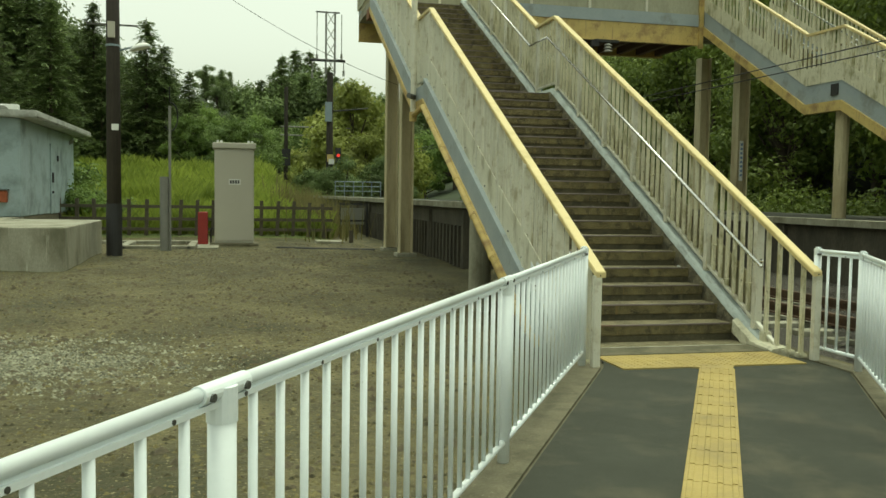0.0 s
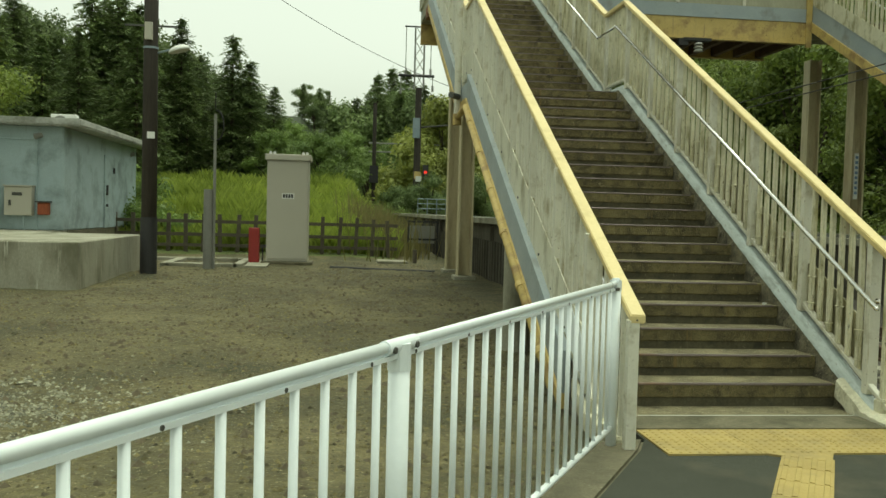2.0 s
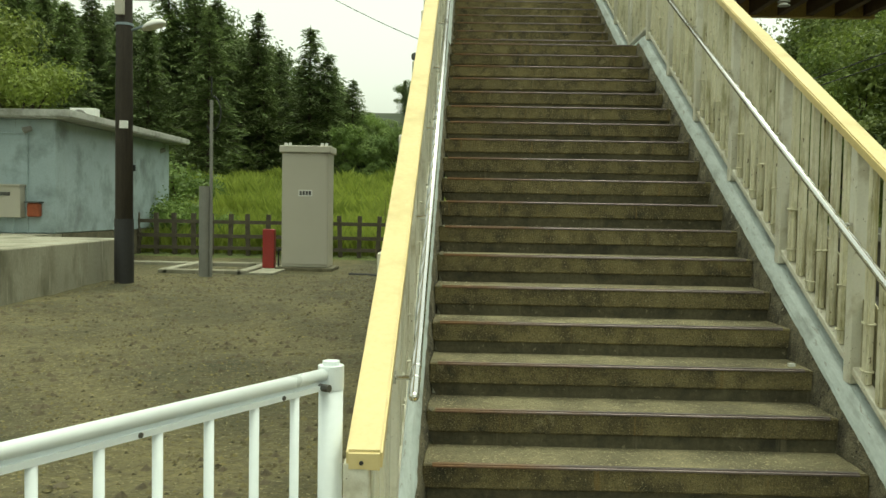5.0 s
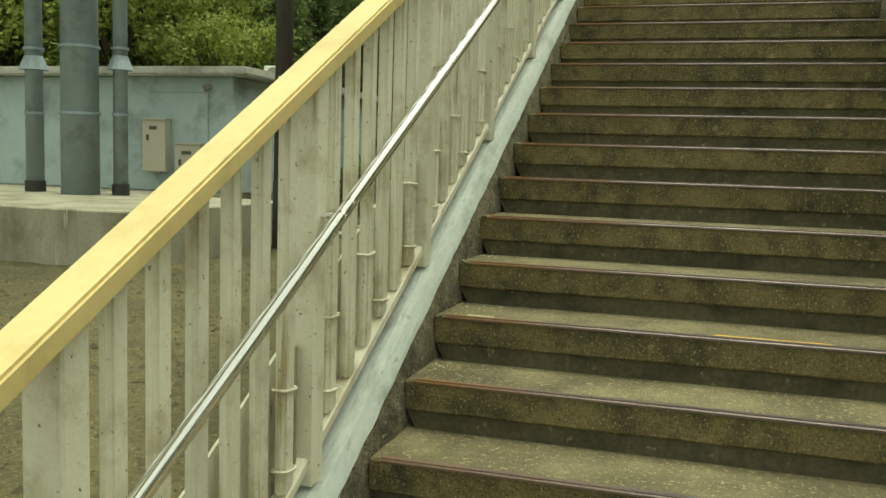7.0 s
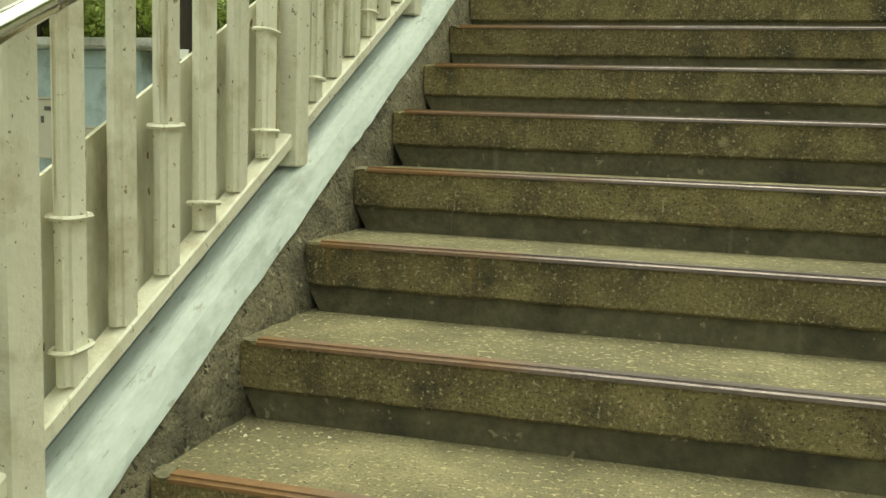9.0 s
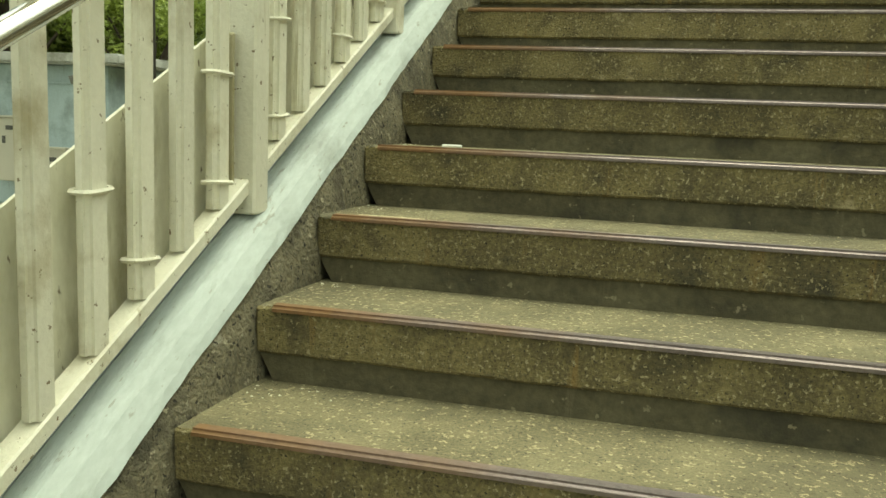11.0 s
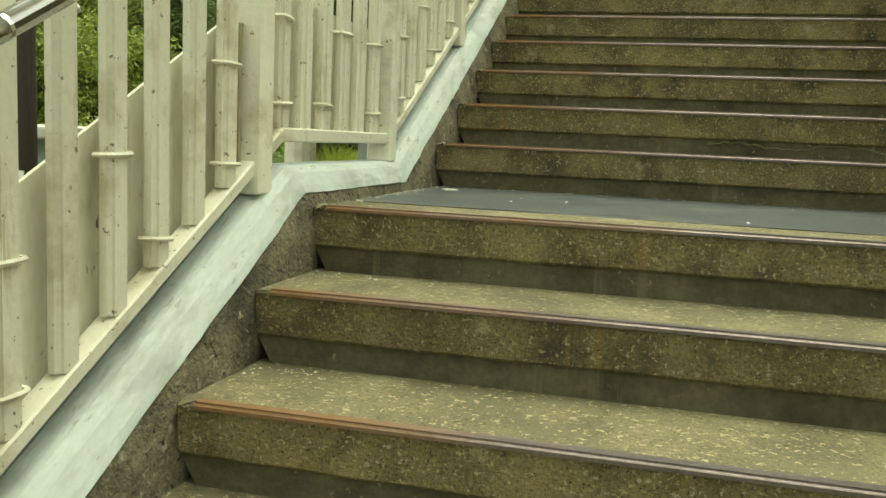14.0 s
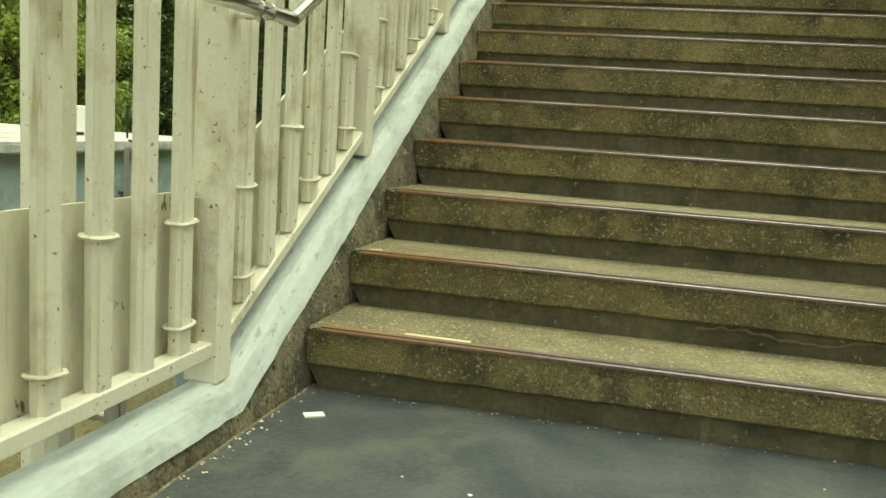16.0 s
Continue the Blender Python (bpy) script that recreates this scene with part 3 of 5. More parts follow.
def section_sweep(side, ends, outline, step):
    """A closed outline (across, above the pitch line) carried along the stairs in short steps."""
    bm = B()
    rows = []
    for (y0, z0), (y1, z1) in zip(ends, ends[1:]):
        n = max(1, int((y1 - y0) / step))
        rows += [(y0 + (y1 - y0) * i / n, z0 + (z1 - z0) * i / n) for i in range(n)]
    rows.append(ends[-1])
    rings = [[bm.verts.new((fx(x, side), y, z + h)) for x, h in outline] for y, z in rows]
    m = len(outline)
    for a, b in zip(rings, rings[1:]):
        for i in range(m):
            bm.faces.new((a[i], a[(i + 1) % m], b[(i + 1) % m], b[i]))
    bm.faces.new(rings[0][::-1])
    bm.faces.new(rings[-1])
    bmesh.ops.recalc_face_normals(bm, faces=bm.faces[:])
    return bm


def build_side(side):
    # curb: rough slanting wall with a painted top that falls towards the steps
    ends = [(-0.20, -0.104), (Y1, Z1), (YK, Z1), (Y3 + 0.2, Z3 + 0.2 * SLOPE)]
    bm = section_sweep(side, ends, [(-0.178, -0.30), (-0.036, -0.30), (-0.036, -0.19), (-0.040, -0.10), (-0.050, -0.03), (-0.072, 0.034), (-0.12, 0.080), (-0.178, 0.086)], 0.05)
    for v in bm.verts:
        k = fx(v.co.x, side)
        if k > -0.06:
            v.co.x += 0.010 * noise.noise(v.co * 14) + 0.009 * noise.noise(v.co * 37)
    part("curb_wall", bm, SIDEWALL, STAIRS, "rough stained concrete curb wall")
    bm = section_sweep(side, ends, [(-0.176, 0.084), (-0.15, 0.080), (-0.074, 0.026), (-0.066, 0.030), (-0.075, 0.050), (-0.098, 0.082), (-0.125, 0.100), (-0.176, 0.104)], 0.04)
    for v in bm.verts:
        k = fx(v.co.x, side)
        v.co.z += 0.0015 * noise.noise(v.co * 9)
        if k > -0.085:
            v.co.x += 0.004 * noise.noise(v.co * 7) + 0.004 * noise.noise(v.co * 45)
            v.co.z += 0.003 * noise.noise(v.co * 28)
    part("curb_top", bm, CURBPAINT, STAIRS, "pale blue-white painted curb top")
    # outer stringer
    path = clipped(0.45, Y3)
    for y0, y1, high in ((0.45, Y1 - 0.01, 0.163), (Y1 - 0.01, YK + 0.01, 0.05), (YK + 0.01, Y3, 0.163)):
        part("stringer", bar(side, clipped(y0, y1), -0.255, -0.180 if high > 0.1 else -0.232, -0.17, high), BLUEGREY, STAIRS, "blue-grey painted steel stringer")
    bm = bar(side, path, -0.275, -0.19, -0.29, -0.172)
    part("bottom_flange", bm, YELLOW_OLD, STAIRS, "rust-stained yellow bottom flange")
    # railing
    name = "stair_railing"
    rail = thing(name, "cream steel stair railing with a yellow top rail and lower panels", "railing", group="stair railings")
    bm = bar(side, clipped(-0.90, Y3), -0.186, -0.090, 1.240, 1.295, 0.008, 2)
    top = part("top_rail", bm, YELLOW, rail, "pale yellow painted top rail")
    bm = B()
    tube(bm, (fx(-0.145, side), -0.9035, line_z(-0.9) + 1.264), (fx(-0.145, side), -0.895, line_z(-0.9) + 1.264), 0.006, n=8)
    part("drain_hole", bm, BLACK, top)
    path = clipped(-0.38, Y3)
    part("bottom_rail", bar(side, path, -0.176, -0.129, 0.160, 0.198), CREAM, rail)
    posts = [-0.865] + [0.088 + 0.990 * i for i in range(7)] + [7.045 + 0.990 * i for i in range(6)]
    # a sheet panel for each bay, with a folded edge beside the post
    skin = CREAM_DIRTY if side < 0 else PANEL_GRIMY
    for a, b in zip(posts[1:], posts[2:] + [Y3]):
        pan = part("panel", bar(side, clipped(a + 0.036, b - 0.048), -0.196, -0.188, 0.165, 0.548, 0), skin, rail, "dirty cream sheet panel")
        part("panel_edge", bar(side, clipped(b - 0.060, b - 0.050), -0.188, -0.158, 0.185, 0.535, 0.002), PANEL_GRIMY, pan, "folded sheet edge with brown run stains")
    # bolts that hold the panel on the outside
    for i in range(40):
        y = 0.1 + 0.5 * i
        if y > Y3 - 0.2:
            break
        for h in (0.24,):
            bm = B()
            tube(bm, (fx(-0.195, side), y, line_z(y) + h), (fx(-0.206, side), y, line_z(y) + h), 0.012, n=6)
            part("bolt", bm, BOLT, rail)
    if side < 0:
        bm = section_sweep(side, [(0.02, 0.02 * SLOPE), (0.78, 0.78 * SLOPE)], [(-0.2015, 0.19), (-0.1975, 0.19), (-0.1975, 0.50), (-0.2015, 0.50)], 0.06)
        for v in bm.verts:
            v.co.z += 0.06 * noise.noise(Vector((0, v.co.y * 7, v.co.z * 3))) - (0.12 if v.co.y > 0.6 and v.co.z - line_z(v.co.y) > 0.4 else 0)
        part("repaint_patch", bm, WHITE, rail, "patch of fresh white paint")
    # posts
    bm = B()
    box(bm, -0.044, 0.044, -0.035, 0.035, 0, 1.155)
    bmesh.ops.bevel(bm, geom=bm.edges[:], offset=0.005, segments=1, affect="EDGES")
    pm = mesh_of("post", bm, CREAM)
    for y in posts:
        z = line_z(y) + 0.098
        if y < -0.5:
            bm = B()
            box(bm, -0.035, 0.035, -0.03, 0.03, 0, 0.80)
            bmesh.ops.bevel(bm, geom=bm.edges[:], offset=0.005, segments=1, affect="EDGES")
            o = part("post", bm, CREAM, rail)
            z = -0.005
        else:
            o = part("post", pm, None, rail)
            if y < 0.1:
                z = max(z, 0)
        o.matrix_local = pose(fx(-0.159, side), y, z)
    # balusters, rounded flat bars
    bm = B()
    box(bm, -0.017, 0.017, -0.030, 0.030, 0, 1.045)
    bmesh.ops.bevel(bm, geom=[e for e in bm.edges if abs(e.verts[0].co.z - e.verts[1].co.z) > 0.5], offset=0.011, segments=3, affect="EDGES")
    baluster = mesh_of("baluster", bm, CREAM if side < 0 else CREAM_GREEN)
    bm = B()
    ring = []
    for k in range(16):
        a = 2 * math.pi * k / 16
        c, d = math.cos(a), math.sin(a)
        ring.append((0.023 * math.copysign(abs(c) ** 0.6, c), 0.037 * math.copysign(abs(d) ** 0.6, d)))
    loops = []
    for x, y in ring:
        n = Vector((x / 0.023, y / 0.037, 0)).normalized()
        loops.append([bm.verts.new(Vector((x, y, 0)) + (n * math.cos(q) + Vector((0, 0, 1)) * math.sin(q)) * 0.0052) for q in (0, 1.257, 2.513, 3.77, 5.027)])
    for k in range(16):
        for q in range(5):
            bm.faces.new((loops[k][q], loops[(k + 1) % 16][q], loops[(k + 1) % 16][(q + 1) % 5], loops[k][(q + 1) % 5]))
    bmesh.ops.recalc_face_normals(bm, faces=bm.faces[:])
    band = mesh_of("band", bm, CREAM if side < 0 else CREAM_GREEN)
    rng = random.Random(11)
    for a, b in zip(posts, posts[1:]):
        n = 4 if a < -0.5 else 6
        for i in range(1, n + 1):
            y = a + (b - a) * i / (n + 1)
            z = line_z(y) + 0.194
            o = part("baluster", baluster, None, rail)
            if z < 0.0:
                o.data = baluster.copy()
                top_z = line_z(y) + 1.255
                for v in o.data.vertices:
                    v.co.z *= top_z / 1.045
                z = 0.0
            o.matrix_local = pose(fx(-0.150, side), y, z, 0, 0, rng.uniform(-2, 2))
            if a < -0.5:
                block = B()
                h = max(0.03, line_z(y) + 0.20)
                box(block, fx(-0.150, side) - 0.045, fx(-0.150, side) + 0.045, y - 0.05, y + 0.05, -0.02, h)
                soften(block, 0.012, 2)
                part("base_block", block, MORTAR, rail, "small cream mortar block round a baluster foot")
                continue
            level = abs(line_z(a + 0.5) - line_z(a + 0.6)) < 1e-6
            heights = {1: (0.062, 0.290), 3: (0.062,) if level else (0.290,), 4: (0.290,) if level else (0.062,), 6: (0.062, 0.290)}
            for h in heights.get(i, ()):
                q = part("band", band, None, o, "bent clamp band")
                q.matrix_local = pose(0, 0, h + rng.uniform(-0.012, 0.012), rng.uniform(-5, 5), rng.uniform(-4, 4), 180 if side > 0 else 0)
    # handrail
    hand = thing("handrail", "polished stainless steel tube handrail on short brackets", "handrail", group="handrails")
    pts = [(-0.13, line_z(-0.13) + 0.875), (Y1 + 0.16, Z1 + 0.958), (YK + 0.16, Z1 + 0.958), (Y3, Z3 + 0.875)]
    bm = B()
    for (y0, z0), (y1, z1) in zip(pts, pts[1:]):
        tube(bm, (fx(-0.05, side), y0, z0), (fx(-0.05, side), y1, z1), 0.019, n=14)
    for y0, z0 in pts:
        s = bmesh.ops.create_icosphere(bm, subdivisions=2, radius=0.0195)
        bmesh.ops.translate(bm, verts=s["verts"], vec=(fx(-0.05, side), y0, z0))
    part("tube", bm, STEEL, hand, smooth=True)
    for i, y in enumerate([-0.02] + posts[2:8:1] + posts[8:]):
        bm = B()
        z = (Z1 + 0.948) if Y1 + 0.16 < y < YK + 0.16 else (y * SLOPE if y < Y2 else Z1 + (y - YK) * SLOPE) + 0.865
        tube(bm, (fx(-0.132, side), y, z - 0.004), (fx(-0.05, side), y, z - 0.004), 0.009, n=8)
        tube(bm, (fx(-0.130, side), y, z - 0.004), (fx(-0.122, side), y, z - 0.004), 0.024, n=10)
        for d in (-0.03, 0.03):
            tube(bm, (fx(-0.05, side), y + d, z + d * (SLOPE if not Y1 < y < YK else 0) + 0.01), (fx(-0.05, side), y + d + 0.006, z + (d + 0.006) * (SLOPE if not Y1 < y < YK else 0) + 0.01), 0.0203, n=14)
        part("bracket", bm, STEEL, hand)


build_side(-1)
build_side(1)

# broken mortar at the foot of the curbs
for side in (-1, 1):
    bm = section_sweep(side, [(-0.40, 0.006), (-0.05, 0.030), (0.30, 0.195)], [(-0.215, -0.12), (-0.012, -0.12), (-0.020, 0.004), (-0.050, 0.022), (-0.19, 0.030), (-0.215, 0.014)], 0.05)
    for v in bm.verts:
        if v.co.z > 0.0:
            v.co += Vector((0.010, 0.014, 0.012)) * noise.noise(v.co * 12) + Vector((0, 0, 0.006)) * noise.noise(v.co * 33)
    solid("mortar_fill", bm, MORTAR, "broken cream-painted mortar slab at the foot of the curb", "mortar")

PIPEX, PIPEY = -0.312, 6.68
# drain pipe beside the landing and its bracket ends
pipe = thing("drain_pipe", "cream painted drain pipe beside the landing", "pipe")
bm = B()
tube(bm, (PIPEX, PIPEY, 2.75), (PIPEX, PIPEY, 4.75), 0.05, n=12)
part("pipe", bm, CREAM, pipe, smooth=False)
bm = B()
tube(bm, (PIPEX, PIPEY, 2.70), (PIPEX, PIPEY, 2.86), 0.062, n=12)
part("collar", bm, YELLOW_OLD, pipe)
bm = B()
tube(bm, (-0.312, 6.62, 3.10), (-0.44, 6.42, 3.10), 0.045, n=10)
part("spout", bm, BOLT, pipe)
lamp_post = solid("lamp_pipe", B(), CREAM, "cream painted pipe rising beside the stair rail", "pipe")
bm = B()
tube(bm, (PIPEX, PIPEY, 4.752), (PIPEX, PIPEY, 7.6), 0.045, n=12)
bm.to_mesh(lamp_post.data)

run = thing("stringer_pipe", "yellow painted drain pipe running down along the stair stringer", "pipe")
bm = B()
low, high = (0.62, 0.62 * SLOPE - 0.235), (6.0, 6.0 * SLOPE - 0.235)
tube(bm, (-0.285, low[0], low[1]), (-0.285, high[0], high[1]), 0.043, n=14)
tube(bm, (-0.285, high[0], high[1]), (PIPEX, PIPEY, 2.80), 0.043, n=14)
part("pipe", bm, YELLOW_OLD, run, smooth=True)
for i in range(6):
    f = (i + 0.4) / 6
    y, z = low[0] + (high[0] - low[0]) * f, low[1] + (high[1] - low[1]) * f
    bm = B()
    tube(bm, (-0.285, y, z), (-0.285, y + 0.07, z + 0.07 * SLOPE), 0.052, n=14)
    part("coupling", bm, YELLOW_OLD, run, "pipe coupling ring")

# litter and tape
bm = B()
tube(bm, (0.145, 4.68, 14 * R + 0.006), (0.203, 4.675, 14 * R + 0.006), 0.0048, n=8)
solid("cigarette_butt", bm, LABELWHITE, "white cigarette butt lying on a concrete step", "litter")
bm = B()
box(bm, 0.045, 0.095, 7.15, 7.18, Z1 + 0.002, Z1 + 0.006)
bmesh.ops.rotate(bm, verts=bm.verts[:], cent=(0.07, 7.165, Z1), matrix=Matrix.Rotation(0.6, 3, "Z"))
solid("paper_scrap", bm, LABELWHITE, "small white paper scrap on the dark landing", "litter")
for k in range(8):
    rng = random.Random(100 + k)
    bm = B()
    x, y = rng.uniform(0.15, 1.7), rng.uniform(Y1 + 0.1, Y2 - 0.1)
    stone_mesh(rng, bm, x, y, Z1 + 0.004, rng.uniform(0.003, 0.006))
    solid("crumb", bm, LABELWHITE, "tiny white crumb of plaster on the landing", "litter", group="plaster crumbs")
bm = B()
rng = random.Random(9)
line = [(0.98 + 0.022 * i, 21 * R - 0.122 + 0.010 * math.sin(i * 0.35) + rng.uniform(-0.006, 0.006)) for i in range(36)]
for (x0, z0), (x1, z1) in zip(line, line[1:]):
    tube(bm, (x0, Y2 + T + 0.012, z0), (x1, Y2 + T + 0.012, z1), rng.uniform(0.0025, 0.0055), n=5)
solid("mortar_crack", bm, KERB, "wavy pale mortar line filling a crack in a riser", "mortar")
bm = B()
box(bm, W - 0.035, W - 0.005, 4 * T + 0.10, 4 * T + 0.13, 4 * R - 0.002, 4 * R + 0.015)
solid("paper_scrap", bm, LABELWHITE, "crumpled white paper scrap against the curb", "litter")
for k, x0, x1, mt, txt in ((6, 0.95, 1.33, TAPE, "orange"), (6, 0.07, 0.17, CREAMTAPE, "pale"), (13, 0.05, 0.22, CREAMTAPE, "pale"), (16, 0.05, 0.22, CREAMTAPE, "pale"),
                           (20, 0.22, 0.40, CREAMTAPE, "pale"), (21, 0.0, 0.04, CREAMTAPE, "pale")):
    y = k * T if k < 20 else Y2 + (k - 20) * T
    bm = B()
    vs = box(bm, x0, x1, y + 0.034, y + 0.052, k * R - 0.001, k * R + 0.003)
    for v in vs:
        v.co.y += 0.004 * math.sin(v.co.x * 40)
    solid("tape_remnant", bm, mt, txt + " torn tape remnant behind a step nosing", "tape")


# broken mortar lumps beside the nosings' ends, and crumbs along the curb
for k in (3, 6, 7, 8, 10, 13, 14, 15, 17, 19, 20, 21, 22):
    rng = random.Random(300 + k)
    y = k * T if k < 20 else Y2 + (k - 20) * T
    bm = B()
    bmesh.ops.create_icosphere(bm, subdivisions=2, radius=1.0)
    sx, sy, sz = rng.uniform(0.014, 0.020), rng.uniform(0.022, 0.038), rng.uniform(0.006, 0.010)
    for v in bm.verts:
        w = 1 + 0.6 * noise.noise(v.co * 2.1 + Vector((k, 0, 0)))
        v.co = Vector((-0.025 + v.co.x * sx * w, y + 0.022 + v.co.y * sy * w, k * R - 0.002 + v.co.z * sz * w))
    solid("mortar_lump", bm, KERB, "broken tan mortar lump at the end of a step nosing", "mortar", group="mortar lumps")
rng = random.Random(77)
bm = B()
for k in range(90):
    stone_mesh(rng, bm, -0.030 + 0.045 * rng.random() ** 2, rng.uniform(Y1 + 0.2, Y2 - 0.02), Z1 + 0.001, rng.uniform(0.002, 0.006))
for k in range(60):
    stone_mesh(rng, bm, rng.uniform(0.0, W), Y2 - 0.004 - 0.03 * rng.random() ** 2, Z1 + 0.003, rng.uniform(0.0015, 0.004))
for k in range(150):
    j = rng.choice((5, 6, 7, 8, 11, 12, 13, 14, 15, 17, 18))
    stone_mesh(rng, bm, -0.02 + 0.20 * rng.random() ** 2, (j + 1) * T - 0.02 - 0.10 * rng.random() ** 1.5, j * R + 0.001, rng.uniform(0.002, 0.006))
solid("mortar_crumbs", bm, MORTAR, "pale mortar crumbs along the curb and the step corners", "crumbs", kind="stuff")

# ---- white pipe fences ----
def fence_panel(fence, a, b, top_z=1.008, low_z=0.11, n=None, ends=True):
    """Top tube, bottom tube, hanging bars and bolts between two posts."""
    a, b = Vector(a), Vector(b)
    d = b - a
    u = d.normalized()
    bm = B()
    tube(bm, a + Vector((0, 0, top_z)), b + Vector((0, 0, top_z)), 0.0170, n=14)
    part("top_tube", bm, WHITE, fence, smooth=True)
    bm = B()
    c0, c1 = a + u * 0.03, b - u * 0.03
    w = Vector((u.y, -u.x, 0)) * 0.012
    vs = [bm.verts.new(p + q + Vector((0, 0, top_z - 0.026 - h))) for p in (c0, c1) for q in (w, -w) for h in (0, 0.014)]
    bmesh.ops.convex_hull(bm, input=vs)
    vs = [bm.verts.new(p + q * 0.25 + Vector((0, 0, top_z - 0.008 - h))) for p in (c0, c1) for q in (w, -w) for h in (0, 0.0185)]
    bmesh.ops.convex_hull(bm, input=vs)
    part("top_channel", bm, WHITE, fence)
    bm = B()
    tube(bm, a + Vector((0, 0, low_z)), b + Vector((0, 0, low_z)), 0.018, n=12)
    part("bottom_tube", bm, WHITE, fence, smooth=True)
    n = n or int(d.length / 0.125)
    bm = B()
    tube(bm, (0, 0, low_z), (0, 0, top_z - 0.04), 0.0122, n=8)
    rod = mesh_of("rod", bm, WHITE, True)
    bm = B()
    tube(bm, (0, -0.014, 0), (0, 0.014, 0), 0.0065, n=8)
    bolt = mesh_of("bolt", bm, BOLT)
    ang = math.degrees(math.atan2(u.y, u.x))
    for i in range(1, n):
        p = a + d * (i / n)
        o = part("rod", rod, None, fence)
        o.matrix_local = pose(p.x, p.y, 0)
        if i % 3 == 1:
            o = part("bolt", bolt, None, fence)
            o.matrix_local = pose(p.x + u.x * 0.055, p.y + u.y * 0.055, top_z - 0.033, 0, 0, ang)


def fence_post(fence, p, u, end=False, h=1.012):
    bm = B()
    tube(bm, (p[0], p[1], -0.02), (p[0], p[1], h - 0.03), 0.034, n=16)
    post = part("post", bm, WHITE, fence, smooth=True)
    bm = B()
    if end:
        tube(bm, (p[0], p[1], h - 0.06), (p[0], p[1], h + 0.03), 0.036, n=16)
        soften(bm, 0.012, 2)
    else:
        tube(bm, Vector((p[0], p[1], h - 0.006)) - u * 0.10, Vector((p[0], p[1], h - 0.006)) + u * 0.10, 0.0235, n=16)
        tube(bm, (p[0], p[1], h - 0.085), (p[0], p[1], h), 0.037, n=16)
    part("cap", bm, WHITE, fence, smooth=False)
    w = Vector((u.y, -u.x, 0))
    for d in ((0.075, -0.075) if not end else (-0.05,)):
        bm = B()
        c = Vector((p[0], p[1], h - (0.012 if not end else 0.035))) + u * d
        tube(bm, c - w * (0.0285 if not end else 0.036), c + w * (0.0285 if not end else 0.036), 0.0105, n=8)
        part("bolt", bm, BOLT, fence)


FENCE = thing("pipe_fence", "white painted pipe fence with upright rods along the approach", "fence")
posts = [along(0.0, -0.03), along(2.98, -0.008), along(5.86, 0.0), along(8.9, 0.0), along(11.9, 0)]
for i, p in enumerate(posts):
    fence_post(FENCE, p, AX, end=(i == 0))
for a, b in zip(posts, posts[1:]):
    fence_panel(FENCE, a, b, n=20)
FENCE2 = thing("pipe_fence", "white painted pipe fence beside the track", "fence")
ra, rb = (2.06, -0.80, 0), (2.08, -1.38, 0)
fence_post(FENCE2, ra, Vector((0, 1, 0)), end=True)
fence_post(FENCE2, rb, Vector((0, 1, 0)), end=True)
fence_panel(FENCE2, rb, ra, n=4)
rc = Vector(rb) - AX * 3
rd = rc - AX * 3
for p in (rc, rd):
    fence_post(FENCE2, p, AX)
fence_panel(FENCE2, rc, rb, n=20)
fence_panel(FENCE2, rd, rc, n=20)


# ---- supports, bridge and the far stairs ----
def column(x, y, z0, z1, w=0.15):
    bm = B()
    box(bm, x - w, x - w + 0.035, y - w, y + w, z0, z1)
    box(bm, x + w - 0.035, x + w, y - w, y + w, z0, z1)
    box(bm, x - w + 0.035, x + w - 0.035, y - 0.02, y + 0.02, z0, z1)
    col = thing("bridge_column", "beige painted steel column under the footbridge", "column", group="bridge columns")
    part("shaft", bm, BEIGECOL, col)
    bm = B()
    box(bm, x - w - 0.08, x + w + 0.08, y - w - 0.08, y + w + 0.08, z0 - 0.25, z0 + 0.05)
    soften(bm, 0.015)
    part("footing", bm, CONCRETE, col)
    return col


column(0.60, 12.05, 0.08, 5.3)
column(0.60, 14.05, 0.08, 5.3)
column(9.22, 12.15, 1.14, 5.3)
column(9.22, 14.05, 1.14, 5.3)
pillar = B()
tube(pillar, (-0.03, 3.35, -0.2), (-0.03, 3.35, 1.5), 0.15, n=20)
solid("round_pillar", pillar, CONCRETE, "short round concrete pillar under the stairs", "pillar")
sign = thing("column_sign", "narrow white sign with faded blue writing on a column", "sign")
bm = B()
box(bm, 9.12, 9.22, 11.985, 11.995, 1.95, 2.95)
part("board", bm, LABELWHITE, sign)
for i in range(8):
    bm = B()
    box(bm, 9.14, 9.20, 11.980, 11.984, 2.06 + 0.11 * i, 2.12 + 0.11 * i)
    part("bar", bm, SIGNBLUE, sign)

